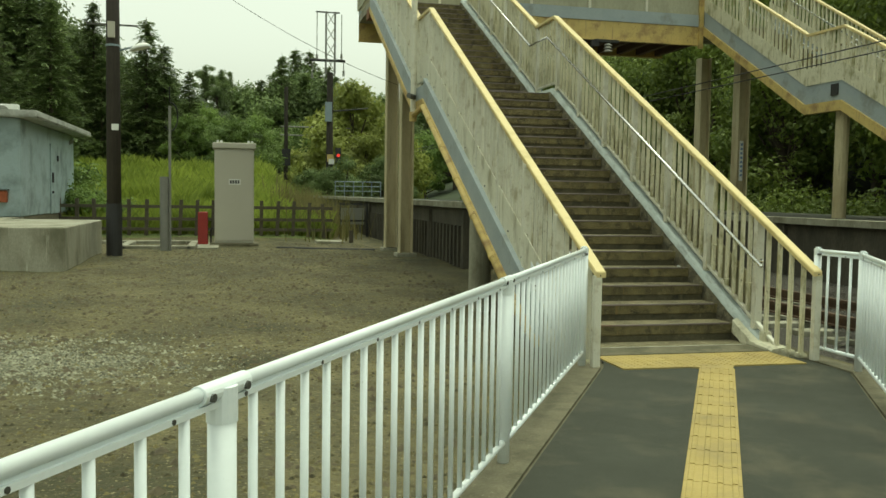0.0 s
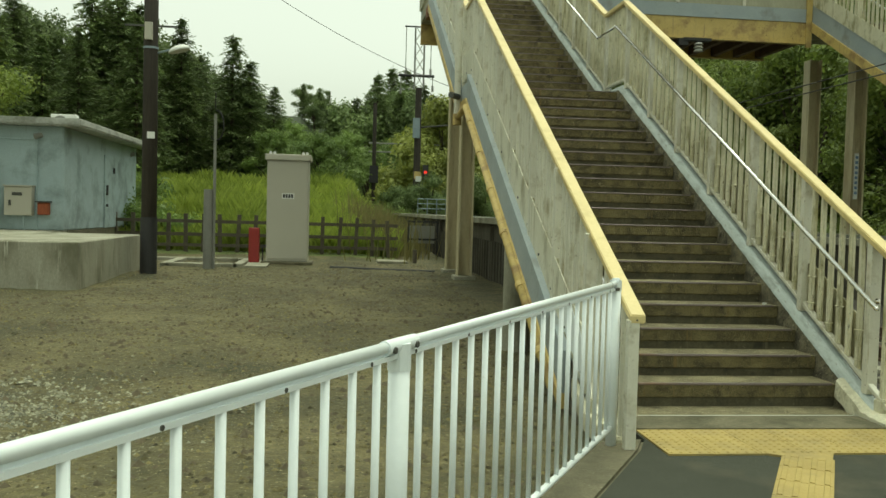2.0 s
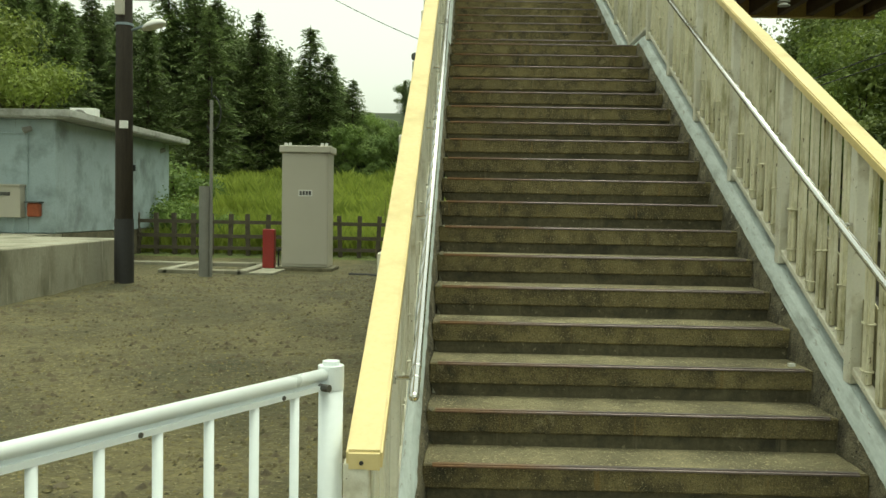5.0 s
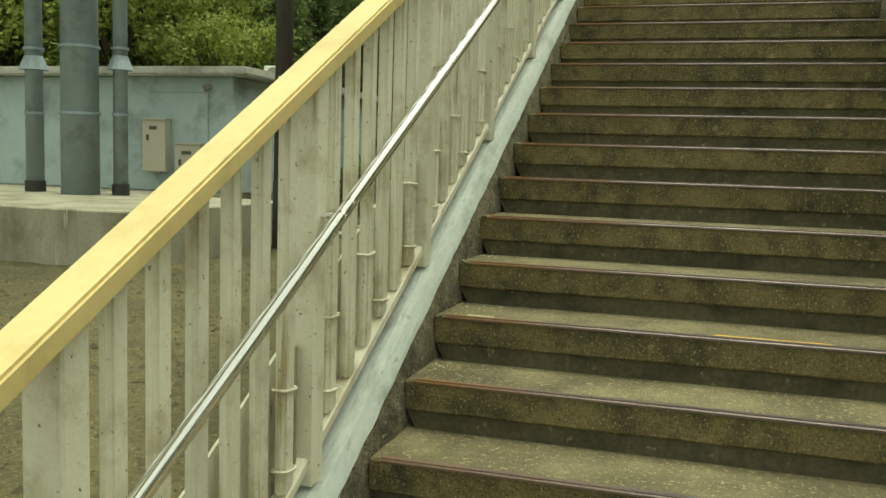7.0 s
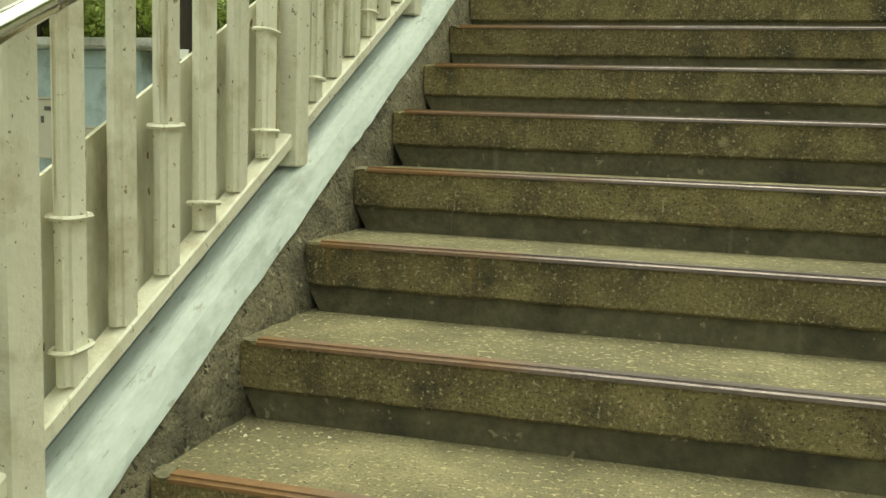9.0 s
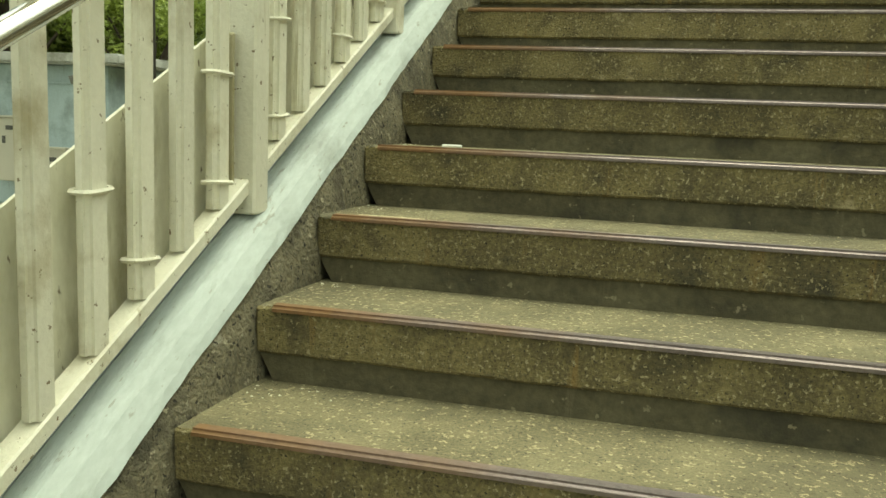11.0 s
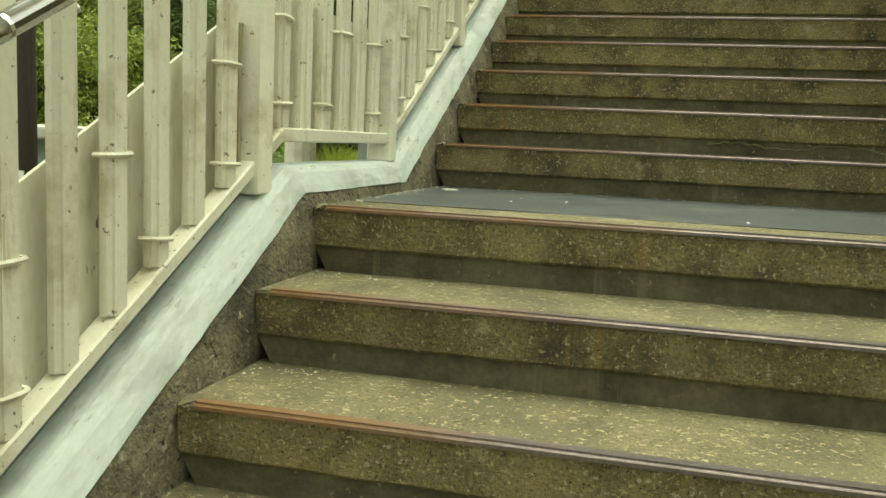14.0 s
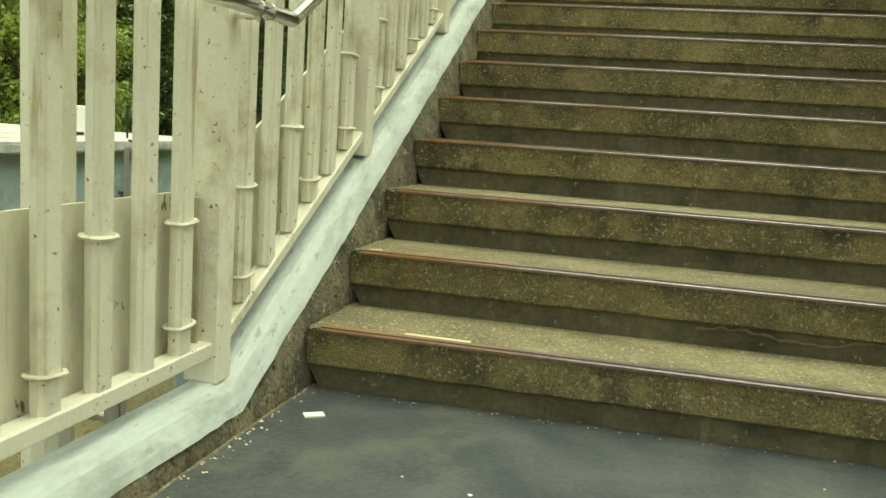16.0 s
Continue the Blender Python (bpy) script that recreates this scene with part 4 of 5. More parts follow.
BRIDGE = thing("footbridge", "steel footbridge with a yellow girder and beige parapet panels over the tracks", "footbridge", kind="structure")
BY0, BY1 = Y3 - 0.10, Y3 + 1.95
bm = B()
box(bm, -0.24, 10.05, BY0 + 0.25, BY1 - 0.03, Z3 - 0.18, Z3)
part("deck", bm, CONCRETE, BRIDGE)
for y, x0 in ((BY0, W + 0.25), (BY1, -0.24)):
    bm = B()
    box(bm, x0, 8.02, y, y + 0.03, 5.30, 5.738)
    box(bm, x0, 8.02, y - 0.05, y + 0.08, 5.27, 5.298)
    part("girder", bm, YELLOW_OLD, BRIDGE, "yellow painted girder")
    bm = B()
    box(bm, x0, 8.02, y - 0.02, y + 0.05, 5.74, 6.02)
    part("fascia", bm, BLUEGREY, BRIDGE, "blue-grey edge band")
    for i in range(4):
        xa = x0 + (8.02 - x0) * i / 4
        bm = B()
        box(bm, xa + 0.02, xa + (8.02 - x0) / 4 - 0.02, y + 0.01, y + 0.03, 6.03, 7.25)
        part("parapet_panel", bm, PANELBEIGE, BRIDGE)
        bm = B()
        box(bm, xa - 0.04, xa + 0.018, y - 0.03, y + 0.05, 6.022, 7.3)
        part("post", bm, CREAM, BRIDGE)
    bm = B()
    box(bm, x0, 8.02, y - 0.03, y + 0.06, 7.302, 7.36)
    part("top_rail", bm, YELLOW, BRIDGE)
bm = B()
box(bm, 7.94, 8.06, BY0 - 0.06, BY0 + 0.0, 5.2, 7.4)
part("corner_post", bm, YELLOW_OLD, BRIDGE)
bm = B()
box(bm, -0.28, 0.2, Y3 - 0.05, Y3 + 0.35, Z3 - 0.42, Z3 - 0.2)
part("corner_bracket", bm, RUST, BRIDGE)
bm = B()
box(bm, -0.26, -0.22, Y3 - 0.02, BY1, 6.03, 7.25)
part("parapet_panel", bm, PANELBEIGE, BRIDGE)
# Close-set unseen beams, added to keep the view under the deck dark.
for i in range(11):
    bm = B()
    x = 2.3 + 0.55 * i
    box(bm, x, x + 0.12, BY0 + 0.034, BY1 - 0.004, 5.31, 5.715)
    part("cross_beam", bm, RAILSTEEL, BRIDGE, "unseen rusty dark beam added to darken the deck's underside")

# horn speaker and insulator under the bridge
spk = thing("insulator_bracket", "dark bracket with porcelain insulators under the bridge girder", "insulator")
bm = B()
box(bm, 5.15, 5.75, BY0 - 0.20, BY0 - 0.052, 5.20, 5.26)
box(bm, 5.05, 5.25, BY0 - 0.18, BY0 - 0.07, 5.10, 5.24)
part("arm", bm, BLACK, spk)
bm = B()
for z in (5.13, 5.06, 4.99):
    tube(bm, (5.5, BY0 - 0.12, z), (5.5, BY0 - 0.12, z + 0.05), 0.11, 0.05, n=12)
part("insulator", bm, INSUL, spk)


def far_stairs():
    x0, x1 = 8.10, 9.95
    st = thing("far_stairs", "steel stairs from the bridge down to the opposite platform, blue-grey and yellow", "stairs", kind="structure")
    ya, za = Y3 - 0.08, Z3
    yl1 = ya - 13 * T
    zl = za - 14 * R
    yl2 = yl1 - 1.1
    yb = yl2 - (zl - 1.12) / SLOPE
    path = [(yb, 1.12), (yl2, zl), (yl1, zl), (ya, za)]
    rise = [(y, z) for y, z in path]
    for x in (x0, x1):
        bm = B()
        sweep(bm, rise, x - 0.02, x + 0.02, -0.12, 0.26)
        part("stringer", bm, BLUEGREY, st, "blue-grey painted steel stringer")
        bm = B()
        sweep(bm, rise, x - 0.06, x + 0.06, -0.32, -0.122)
        part("bottom_flange", bm, YELLOW_OLD, st, "old yellow painted flange")
        bm = B()
        sweep(bm, rise, x - 0.040, x - 0.032, 0.255, 0.60)
        part("panel", bm, CREAM_GREEN, st)
        rl = thing("stair_railing", "cream steel railing with a yellow top rail on the far stairs", "railing", group="far stair railings")
        bm = B()
        sweep(bm, rise, x - 0.045, x + 0.045, 1.25, 1.30)
        part("top_rail", bm, YELLOW, rl)
        bm = B()
        box(bm, -0.016, 0.016, -0.026, 0.026, 0.32, 1.255)
        rod = mesh_of("baluster", bm, CREAM_GREEN)
        bm = B()
        box(bm, -0.030, 0.030, -0.04, 0.04, 0.32, 1.26)
        post = mesh_of("post", bm, CREAM_GREEN)

        def zz(y):
            for (p, q), (r, s) in zip(path, path[1:]):
                if p <= y <= r:
                    return q + (s - q) * (y - p) / (r - p)
            return 1.12
        i = 0
        y = yb + 0.05
        while y < ya:
            o = part("post" if i % 7 == 0 else "baluster", post if i % 7 == 0 else rod, None, rl)
            o.matrix_local = pose(x, y, zz(y))
            y += 0.145
            i += 1
        bm = B()
        sweep(bm, [(yb, 1.12), (yl2, zl), (yl1, zl), (ya, za)], x - 0.135 if x > 9 else x + 0.10, x - 0.10 if x > 9 else x + 0.135, 0.95, 0.985)
        part("hand_tube", bm, STEEL, rl)
    bm = B()
    y, z = ya, za
    for k in range(13):
        box(bm, x0 + 0.02, x1 - 0.02, ya - (k + 1) * T, ya - k * T + 0.03, za - (k + 1) * R - 0.1, za - (k + 1) * R)
    box(bm, x0 + 0.02, x1 - 0.02, yl2, yl1, zl - 0.12, zl)
    k = 0
    while zl - (k + 1) * R > 1.12:
        box(bm, x0 + 0.02, x1 - 0.02, yl2 - (k + 1) * T, yl2 - k * T + 0.03, zl - (k + 1) * R - 0.1, zl - (k + 1) * R)
        k += 1
    part("steps", bm, STEP, st)
    bm = B()
    box(bm, x0 - 0.05, x0 - 0.022, yl2 + 0.1, yl2 + 0.3, zl - 0.02, zl + 0.2)
    part("junction_box", bm, BLACK, st)
    for yy in (yl2 + 0.3,):
        for x in (x0 + 0.25, x1 - 0.25):
            c = B()
            tube(c, (x, yy, 1.1), (x, yy, zl - 0.3), 0.13, n=12)
            part("support", c, BEIGECOL, st)


far_stairs()


# ---- opposite platform, tracks and near platform ----
def platform(name, label, x0, x1, y0, y1, z, lip):
    p = thing(name, label, "platform", kind="structure")
    bm = B()
    box(bm, x0 + 0.12, x1, y0, y1, -0.4, z - 0.12)
    part("wall", bm, DARKWALL, p)
    bm = B()
    n = int((y1 - y0) / 3)
    for i in range(n):
        a = y0 + (y1 - y0) * i / n
        box(bm, x0 + 0.04, x0 + 0.118, a, a + 0.10, -0.3, z - 0.16)
    part("wall_ribs", bm, DARKWALL, p)
    for i in range(int((y1 - y0) / 2)):
        bm = B()
        box(bm, x0, x0 + lip, y0 + 2 * i + 0.006, y0 + 2 * i + 1.994, z - 0.118, z)
        part("coping", bm, CONCRETE, p)
    bm = B()
    box(bm, x0 + lip + 0.004, x1, y0, y1, z - 0.118, z - 0.004)
    part("surface", bm, ASPHALT, p)
    return p


platform("platform_opposite", "long opposite platform with a concrete edge and dark stained wall", 7.2, 11.6, -14, 62, 1.14, 0.5)
near = platform("platform_near", "raised platform end with a dark ribbed retaining wall", 1.05, 2.9, 8.6, 62, 1.34, 0.4)
bm = B()
for i in range(46):
    a = 8.7 + 0.32 * i
    box(bm, 1.10, 1.168, a, a + 0.12, -0.2, 0.86)
part("sheet_piles", bm, DARKWALL, near, "dark vertical ribs along the wall")
for xr in (3.7, 4.77):
    bm = B()
    box(bm, xr - 0.035, xr + 0.035, -60, 120, 0.10, 0.14)
    box(bm, xr - 0.01, xr + 0.01, -60, 120, 0.02, 0.10)
    box(bm, xr - 0.07, xr + 0.07, -60, 120, 0.0, 0.02)
    solid("track_rail", bm, RAILSTEEL, "rusty brown railway rail on sleepers", "rail", "rails", "structure")
bm = B()
box(bm, 3.15, 5.3, -0.11, 0.11, -0.12, 0.0)
soften(bm, 0.01)
SLEEPER = mesh_of("sleeper", bm, CONCRETE)
for i in range(70):
    o = tagged(part("sleeper", SLEEPER, None), "weathered concrete sleeper in the ballast", "sleeper", "sleepers", "structure")
    o.matrix_world = pose(0, -12 + 0.62 * i, -0.035)

# ---- hut on its concrete base ----
bm = B()
box(bm, -16, -6.15, 8.6, 13.0, -0.4, 0.80)
bmesh.ops.subdivide_edges(bm, edges=bm.edges[:], cuts=3)
soften(bm, 0.02)
box(bm, -16, -8.16, 13.004, 14.8, -0.4, 0.796)
solid("concrete_base", bm, CONCRETE, "weathered concrete plinth with water stains before the hut", "plinth", kind="structure")
HUT = thing("equipment_hut", "pale blue concrete equipment hut with a flat overhanging roof", "hut", at=(-8.15, 14.5, 0.80))
bm = B()
box(bm, -6.5, 0, 0.0, 6.9, 0.0, 2.32)
soften(bm, 0.02)
part("wall", bm, HUTPAINT, HUT, "pale blue painted wall with grey stains")
bm = B()
box(bm, -6.5, 0.005, 0.3, 7.005, -0.9, -0.005)
part("foundation", bm, KERB, HUT)
bm = B()
box(bm, -7.0, 0.45, -0.35, 7.35, 2.322, 2.49)
soften(bm, 0.03, 2)
part("roof", bm, ROOFGREY, HUT, "flat grey concrete roof slab")
bm = B()
box(bm, 0.001, 0.035, 3.3, 4.6, 0.0, 1.9)
soften(bm, 0.0055)
door = part("door", bm, HUTPAINT, HUT)
for y0, z0, z1 in ((3.42, 0.85, 1.12), (3.42, 0.55, 0.62), (4.1, 1.45, 1.6)):
    bm = B()
    box(bm, 0.036, 0.075, y0, y0 + 0.07, z0, z1)
    part("handle", bm, BLACK, door)
bm = B()
tube(bm, (-1.9, -0.02, 2.02), (-0.60, -0.02, 2.02), 0.018, n=8)
tube(bm, (-0.57, -0.02, 0.0), (-0.57, -0.02, 2.0), 0.018, n=8)
part("conduit", bm, HUTPAINT, HUT)
for x0, x1, z0, z1 in ((-1.20, -0.62, 0.32, 0.96), (-1.95, -1.42, 0.40, 1.44)):
    bm = B()
    box(bm, x0, x1, -0.22, -0.001, z0, z1)
    soften(bm, 0.01)
    bx = part("meter_box", bm, BOXGREY, HUT, "grey metal meter box")
    bm = B()
    box(bm, x0 - 0.02, x1 + 0.02, -0.25, 0.0, z1, z1 + 0.03)
    part("hood", bm, BOXGREY, bx)
    bm = B()
    box(bm, x0 + 0.17, x1 - 0.2, -0.235, -0.22, z1 - 0.2, z1 - 0.13)
    part("plate", bm, BOLT, bx)
    bm = B()
    box(bm, x0 + 0.1, x0 + 0.15, -0.24, -0.22, z1 - 0.42, z1 - 0.3)
    part("latch", bm, BOLT, bx)
    bm = B()
    tube(bm, (x1 - 0.2, -0.1, 0.0), (x1 - 0.2, -0.1, z0), 0.02, n=8)
    part("pipe", bm, HUTPAINT, bx)
bm = B()
box(bm, -0.52, -0.28, -0.16, -0.001, 0.34, 0.62)
soften(bm, 0.02)
lampbox = part("alarm_box", bm, ORANGE, HUT, "rusty orange alarm box")
bm = B()
box(bm, -0.55, -0.25, -0.2, 0.0, 0.622, 0.65)
part("hood", bm, BOLT, lampbox)
for x, y in ((-0.45, -0.08), (0.08, 6.3)):
    bm = B()
    tube(bm, (x, y, 2.12), (x - 0.12, y - 0.10, 2.07), 0.05, 0.07, n=10)
    part("spot_lamp", bm, CONDUIT, HUT)
ac = thing("air_conditioner", "white outdoor air conditioner unit on the hut roof", "air conditioner", at=(-9.5, 19.0, 3.29))
bm = B()
box(bm, -0.33, 0.33, -0.14, 0.14, 0.06, 0.53)
soften(bm, 0.015)
part("case", bm, LABELWHITE, ac)
bm = B()
tube(bm, (-0.08, -0.146, 0.30), (-0.08, -0.138, 0.30), 0.19, n=24)
part("fan_grille", bm, CONDUIT, ac, "grey round fan grille")
bm = B()
box(bm, -0.28, -0.21, -0.13, 0.13, 0.0, 0.058)
part("foot", bm, BLACK, ac)
bm = B()
box(bm, 0.21, 0.28, -0.13, 0.13, 0.0, 0.058)
part("foot", bm, BLACK, ac)

# steel tower pipes beside the hut
for x, y, r, nm in ((-9.75, 12.0, 0.33, "thick"), (-9.10, 12.25, 0.13, "slim"), (-10.9, 12.2, 0.16, "slim")):
    p = thing("steel_mast", nm + " galvanised steel pipe mast standing on the concrete plinth", "mast", group="steel masts")
    bm = B()
    tube(bm, (x, y, 0.80), (x, y, 13), r, r * 0.8, n=24)
    part("shaft", bm, GALV, p, smooth=True)
    for z in (2.2, 3.35, 5.2):
        bm = B()
        tube(bm, (x, y, z), (x, y, z + 0.05), r + 0.02, n=24)
        part("collar", bm, GALV, p)
    if r < 0.2:
        bm = B()
        tube(bm, (x, y, 0.80), (x, y, 1.0), r + 0.02, n=16)
        part("foot", bm, BLACK, p)
        bm = B()
        tube(bm, (x, y, 3.0), (x, y, 3.25), r + 0.10, r, n=16)
        part("cone", bm, GALV, p)

# ---- yard things ----
POLE = thing("utility_pole", "dark tarred wooden utility pole with a small white tag", "utility pole", at=(-5.75, 11.93, 0.03))
bm = B()
tube(bm, (0, 0, -0.3), (0, 0, 9.5), 0.155, 0.12, n=20)
part("shaft", bm, POLEWOOD, POLE, smooth=True)
bm = B()
tube(bm, (0, 0, 0), (0, 0, 1.15), 0.165, 0.163, n=20)
part("sleeve", bm, BLACK, POLE, "black protective sleeve")
bm = B()
box(bm, -0.02, 0.12, -0.165, -0.13, 2.70, 2.83)
part("tag", bm, LABELWHITE, POLE, "white number tag")
bm = B()
tube(bm, (0, 0, 4.46), (0, 0, 4.50), 0.155, n=16)
tube(bm, (0.1, 0, 4.38), (0.42, -0.1, 4.46), 0.022, n=8)
arm = part("lamp_arm", bm, GALV, POLE)
bm = B()
s = bmesh.ops.create_uvsphere(bm, u_segments=16, v_segments=8, radius=0.17)
for v in s["verts"]:
    v.co = Vector((0.56 + v.co.x * 1.25, -0.12 + v.co.y, 4.42 + max(0, v.co.z) * 0.75 + v.co.x * 0.35))
part("lamp_shade", bm, LABELWHITE, arm, "white dish lamp shade", smooth=True)
bm = B()
box(bm, -0.08, 0.06, -0.22, -0.13, 4.62, 4.95)
part("junction_box", bm, BOXGREY, POLE)
bm = B()
box(bm, -0.5, 0.5, -0.03, 0.03, 4.90, 4.93)
part("cross_arm", bm, BOLT, POLE)

cp = thing("conduit_pole", "thin grey conduit pole with a coiled cable at its top", "pole", at=(-4.86, 13.65, 0.05))
bm = B()
tube(bm, (0, 0, -0.2), (0, 0, 1.75), 0.10, n=16)
part("stub_post", bm, CONDUIT, cp, "thick grey concrete stub post")
bm = B()
tube(bm, (0.13, 0, 0), (0.13, 0, 3.40), 0.032, n=10)
part("pipe", bm, CONDUIT, cp)
bm = B()
prev = None
for i in range(15):
    a = i / 14 * math.pi * 1.25
    q = Vector((0.15 + 0.16 * math.sin(a), 0, 3.15 + 0.33 * math.cos(a)))
    if prev:
        tube(bm, prev, q, 0.014, n=6)
    prev = q
tube(bm, (0.13, 0, 3.5), (0.13, 0, 3.85), 0.012, n=6)
part("cable_loop", bm, BLACK, cp)

CAB = thing("control_cabinet", "tall grey steel control cabinet on a concrete footing", "cabinet", at=(-3.265, 15.6, 0.14))
bm = B()
box(bm, -0.50, 0.50, 0, 0.75, 0.0, 2.45)
soften(bm, 0.01)
part("body", bm, BOXGREY, CAB)
bm = B()
box(bm, -0.47, 0.47, -0.018, -0.001, 0.06, 2.40)
soften(bm, 0.006)
cd = part("door", bm, BOXGREY, CAB)
bm = B()
box(bm, -0.55, 0.55, -0.06, 0.81, 2.452, 2.60)
soften(bm, 0.012)
part("roof", bm, BOXGREY, CAB)
for x in (-0.42, 0.36):
    bm = B()
    for d in (0, 0.09):
        tube(bm, (x + d, -0.02, 2.63), (x + d, 0.02, 2.63), 0.035, n=10)
        box(bm, x + d - 0.03, x + d + 0.03, -0.03, 0.03, 2.60, 2.62)
    part("lifting_eye", bm, LABELWHITE, CAB)
bm = B()
box(bm, -0.14, 0.16, -0.023, -0.0185, 1.52, 1.66)
lb = part("label", bm, LABELWHITE, cd, "white label with dark writing")
bm = B()
for i in range(4):
    box(bm, -0.115 + 0.065 * i, -0.065 + 0.065 * i, -0.027, -0.0235, 1.545, 1.635)
part("writing", bm, INK, cd)
bm = B()
box(bm, -0.62, 0.62, -0.12, 0.9, -0.25, -0.004)
soften(bm, 0.02)
part("footing", bm, KERB, CAB)
rp = thing("red_post", "short red painted box post beside the cabinet", "post", at=(-4.06, 15.75, 0.08))
bm = B()
box(bm, -0.125, 0.125, -0.1, 0.1, 0.02, 0.86)
soften(bm, 0.01)
part("body", bm, RED, rp)
bm = B()
box(bm, -0.2, 0.2, -0.16, 0.16, -0.1, 0.018)
part("footing", bm, LABELWHITE, rp)
bm = B()
tube(bm, (0.2, 0.02, 0.05), (0.2, 0.02, 0.42), 0.02, n=8)
tube(bm, (0.2, 0.02, 0.42), (0.30, 0.02, 0.44), 0.02, n=8)
part("hose", bm, BLACK, rp)
# concrete channel frames in the ground
for x0, x1, y0, y1 in ((-5.9, -4.3, 14.3, 14.5), (-5.9, -4.3, 16.6, 16.8), (-6.0, -5.8, 14.3, 16.8), (-4.4, -4.2, 14.3, 16.8), (-8.0, -6.0, 16.5, 16.7)):
    bm = B()
    box(bm, x0, x1, y0, y1, -0.2, 0.14)
    soften(bm, 0.015)
    solid("channel_kerb", bm, CONCRETE, "pale concrete channel kerb in the yard", "kerb", "channel kerbs")
bm = B()
box(bm, -4.15, -3.95 + 0.3, 14.2, 16.7, -0.2, 0.10)
solid("concrete_strip", bm, CONCRETE, "pale concrete strip by the cabinet", "concrete strip")
bm = B()
pts = [(-2.2, 14.9), (-0.9, 14.3), (0.2, 14.0)]
for a, b in zip(pts, pts[1:]):
    tube(bm, (*a, 0.06), (*b, 0.06), 0.035, n=8)
solid("ground_cable", bm, BLACK, "black cable lying on the soil", "cable")

# wooden fence before the meadow
WF = thing("wooden_fence", "low weathered wooden fence with two rails before the meadow", "fence")
bm = B()
box(bm, -0.05, 0.05, -0.05, 0.05, -0.2, 1.05)
wp = mesh_of("post", bm, OLDWOOD)
for i in range(18):
    o = part("post", wp, None, WF)
    x = -8.6 + 0.47 * i
    o.matrix_local = pose(x, 19.0, ground_z(x, 19), random.uniform(-2, 2), random.uniform(-3, 3), 0)
for h in (0.16, 0.46, 0.82):
    bm = B()
    box(bm, -8.7, -0.35, 18.93, 18.98, h - 0.045 + 0.19, h + 0.045 + 0.19)
    part("rail", bm, OLDWOOD, WF)
gate = thing("black_frame", "black steel frame barrier at the end of the platform", "barrier")
bm = B()
for x in (0.1, 1.0):
    bm = B()
    box(bm, x - 0.03, x + 0.03, 20.97, 21.03, 0, 1.15)
    part("post", bm, BLACK, gate)
for z in (0.55, 1.1):
    bm = B()
    box(bm, 0.1, 1.0, 20.98, 21.02, z, z + 0.06)
    part("rail", bm, BLACK, gate)
bm = B()
box(bm, 0.15, 0.95, 21.3, 21.32, 0.45, 1.0)
solid("notice_board", bm, CONDUIT, "grey weathered board behind the barrier", "board")
bm = B()
box(bm, -1.0, -0.2, 17.0, 17.7, -0.1, 0.12)
soften(bm, 0.02)
solid("drain_cover", bm, CONCRETE, "pale concrete drain cover in the soil", "drain cover")
bm = B()
tube(bm, (0.0, 17.2, -0.1), (0.0, 17.2, 0.42), 0.06, n=10)
solid("marker_stub", bm, OLDWOOD, "short dark wooden marker stub", "marker")
PF = thing("platform_fence", "pale green pipe fence at the platform end", "fence")
for i in range(6):
    bm = B()
    tube(bm, (2.0 + 0.5 * i, 40, 1.34), (2.0 + 0.5 * i, 40, 2.15), 0.025, n=8)
    part("post", bm, GALV, PF)
for z in (1.62, 1.88, 2.13):
    bm = B()
    tube(bm, (2.0, 40, z), (4.5, 40, z), 0.022, n=8)
    part("rail", bm, GALV, PF)

# ---- overhead line mast, signal and wires ----
MAST = thing("line_mast", "dark lattice overhead line mast with insulators and cross arms", "mast", at=(2.9, 52, 0))
bm = B()
tube(bm, (0, 0, 0), (0, 0, 9.6), 0.26, 0.2, n=12)
part("shaft", bm, POLEWOOD, MAST)
bm = B()
for dx in (-0.3, 0.3):
    for dy in (-0.3, 0.3):
        tube(bm, (dx, dy, 9.5), (dx, dy, 13.6), 0.035, n=6)
for i in range(4):
    z = 9.6 + 1.0 * i
    for s in (-1, 1):
        tube(bm, (-0.3 * s, -0.3, z), (0.3 * s, -0.3, z + 1.0), 0.025, n=5)
part("lattice", bm, CONDUIT, MAST)
for p, q, r in (((-1.35, 0, 10.4), (1.0, 0, 10.4), 0.09),
                ((-1.0, 0, 13.6), (0.6, 0, 13.6), 0.05),
                ((0, 0, 7.0), (2.6, 0, 7.3), 0.05)):
    bm = B()
    tube(bm, p, q, r, n=8)
    part("cross_arm", bm, BLACK, MAST)
bm = B()
for x, z0, z1 in ((-1.2, 9.2, 10.4), (0.9, 9.4, 10.4), (-0.9, 10.4, 13.6), (0.75, 10.5, 13.5)):
    tube(bm, (x, 0, z0), (x, 0, z1), 0.03, n=6)
    for k in range(4):
        tube(bm, (x, 0, z0 + 0.1 * k), (x, 0, z0 + 0.1 * k + 0.06), 0.09, n=8)
part("insulator", bm, CONDUIT, MAST)
bm = B()
box(bm, -0.35, 0.1, -0.4, -0.2, 6.3, 7.6)
part("transformer", bm, GALV, MAST)
bm = B()
box(bm, -0.2, 0.25, -0.35, -0.25, 3.6, 4.1)
part("yellow_plate", bm, YELLOW_OLD, MAST)
bm = B()
box(bm, -0.10, 0.28, -0.36, -0.26, 3.45, 3.80)
part("white_plate", bm, LABELWHITE, MAST)
bm = B()
box(bm, 0.36, 0.72, -0.45, -0.25, 3.55, 4.55)
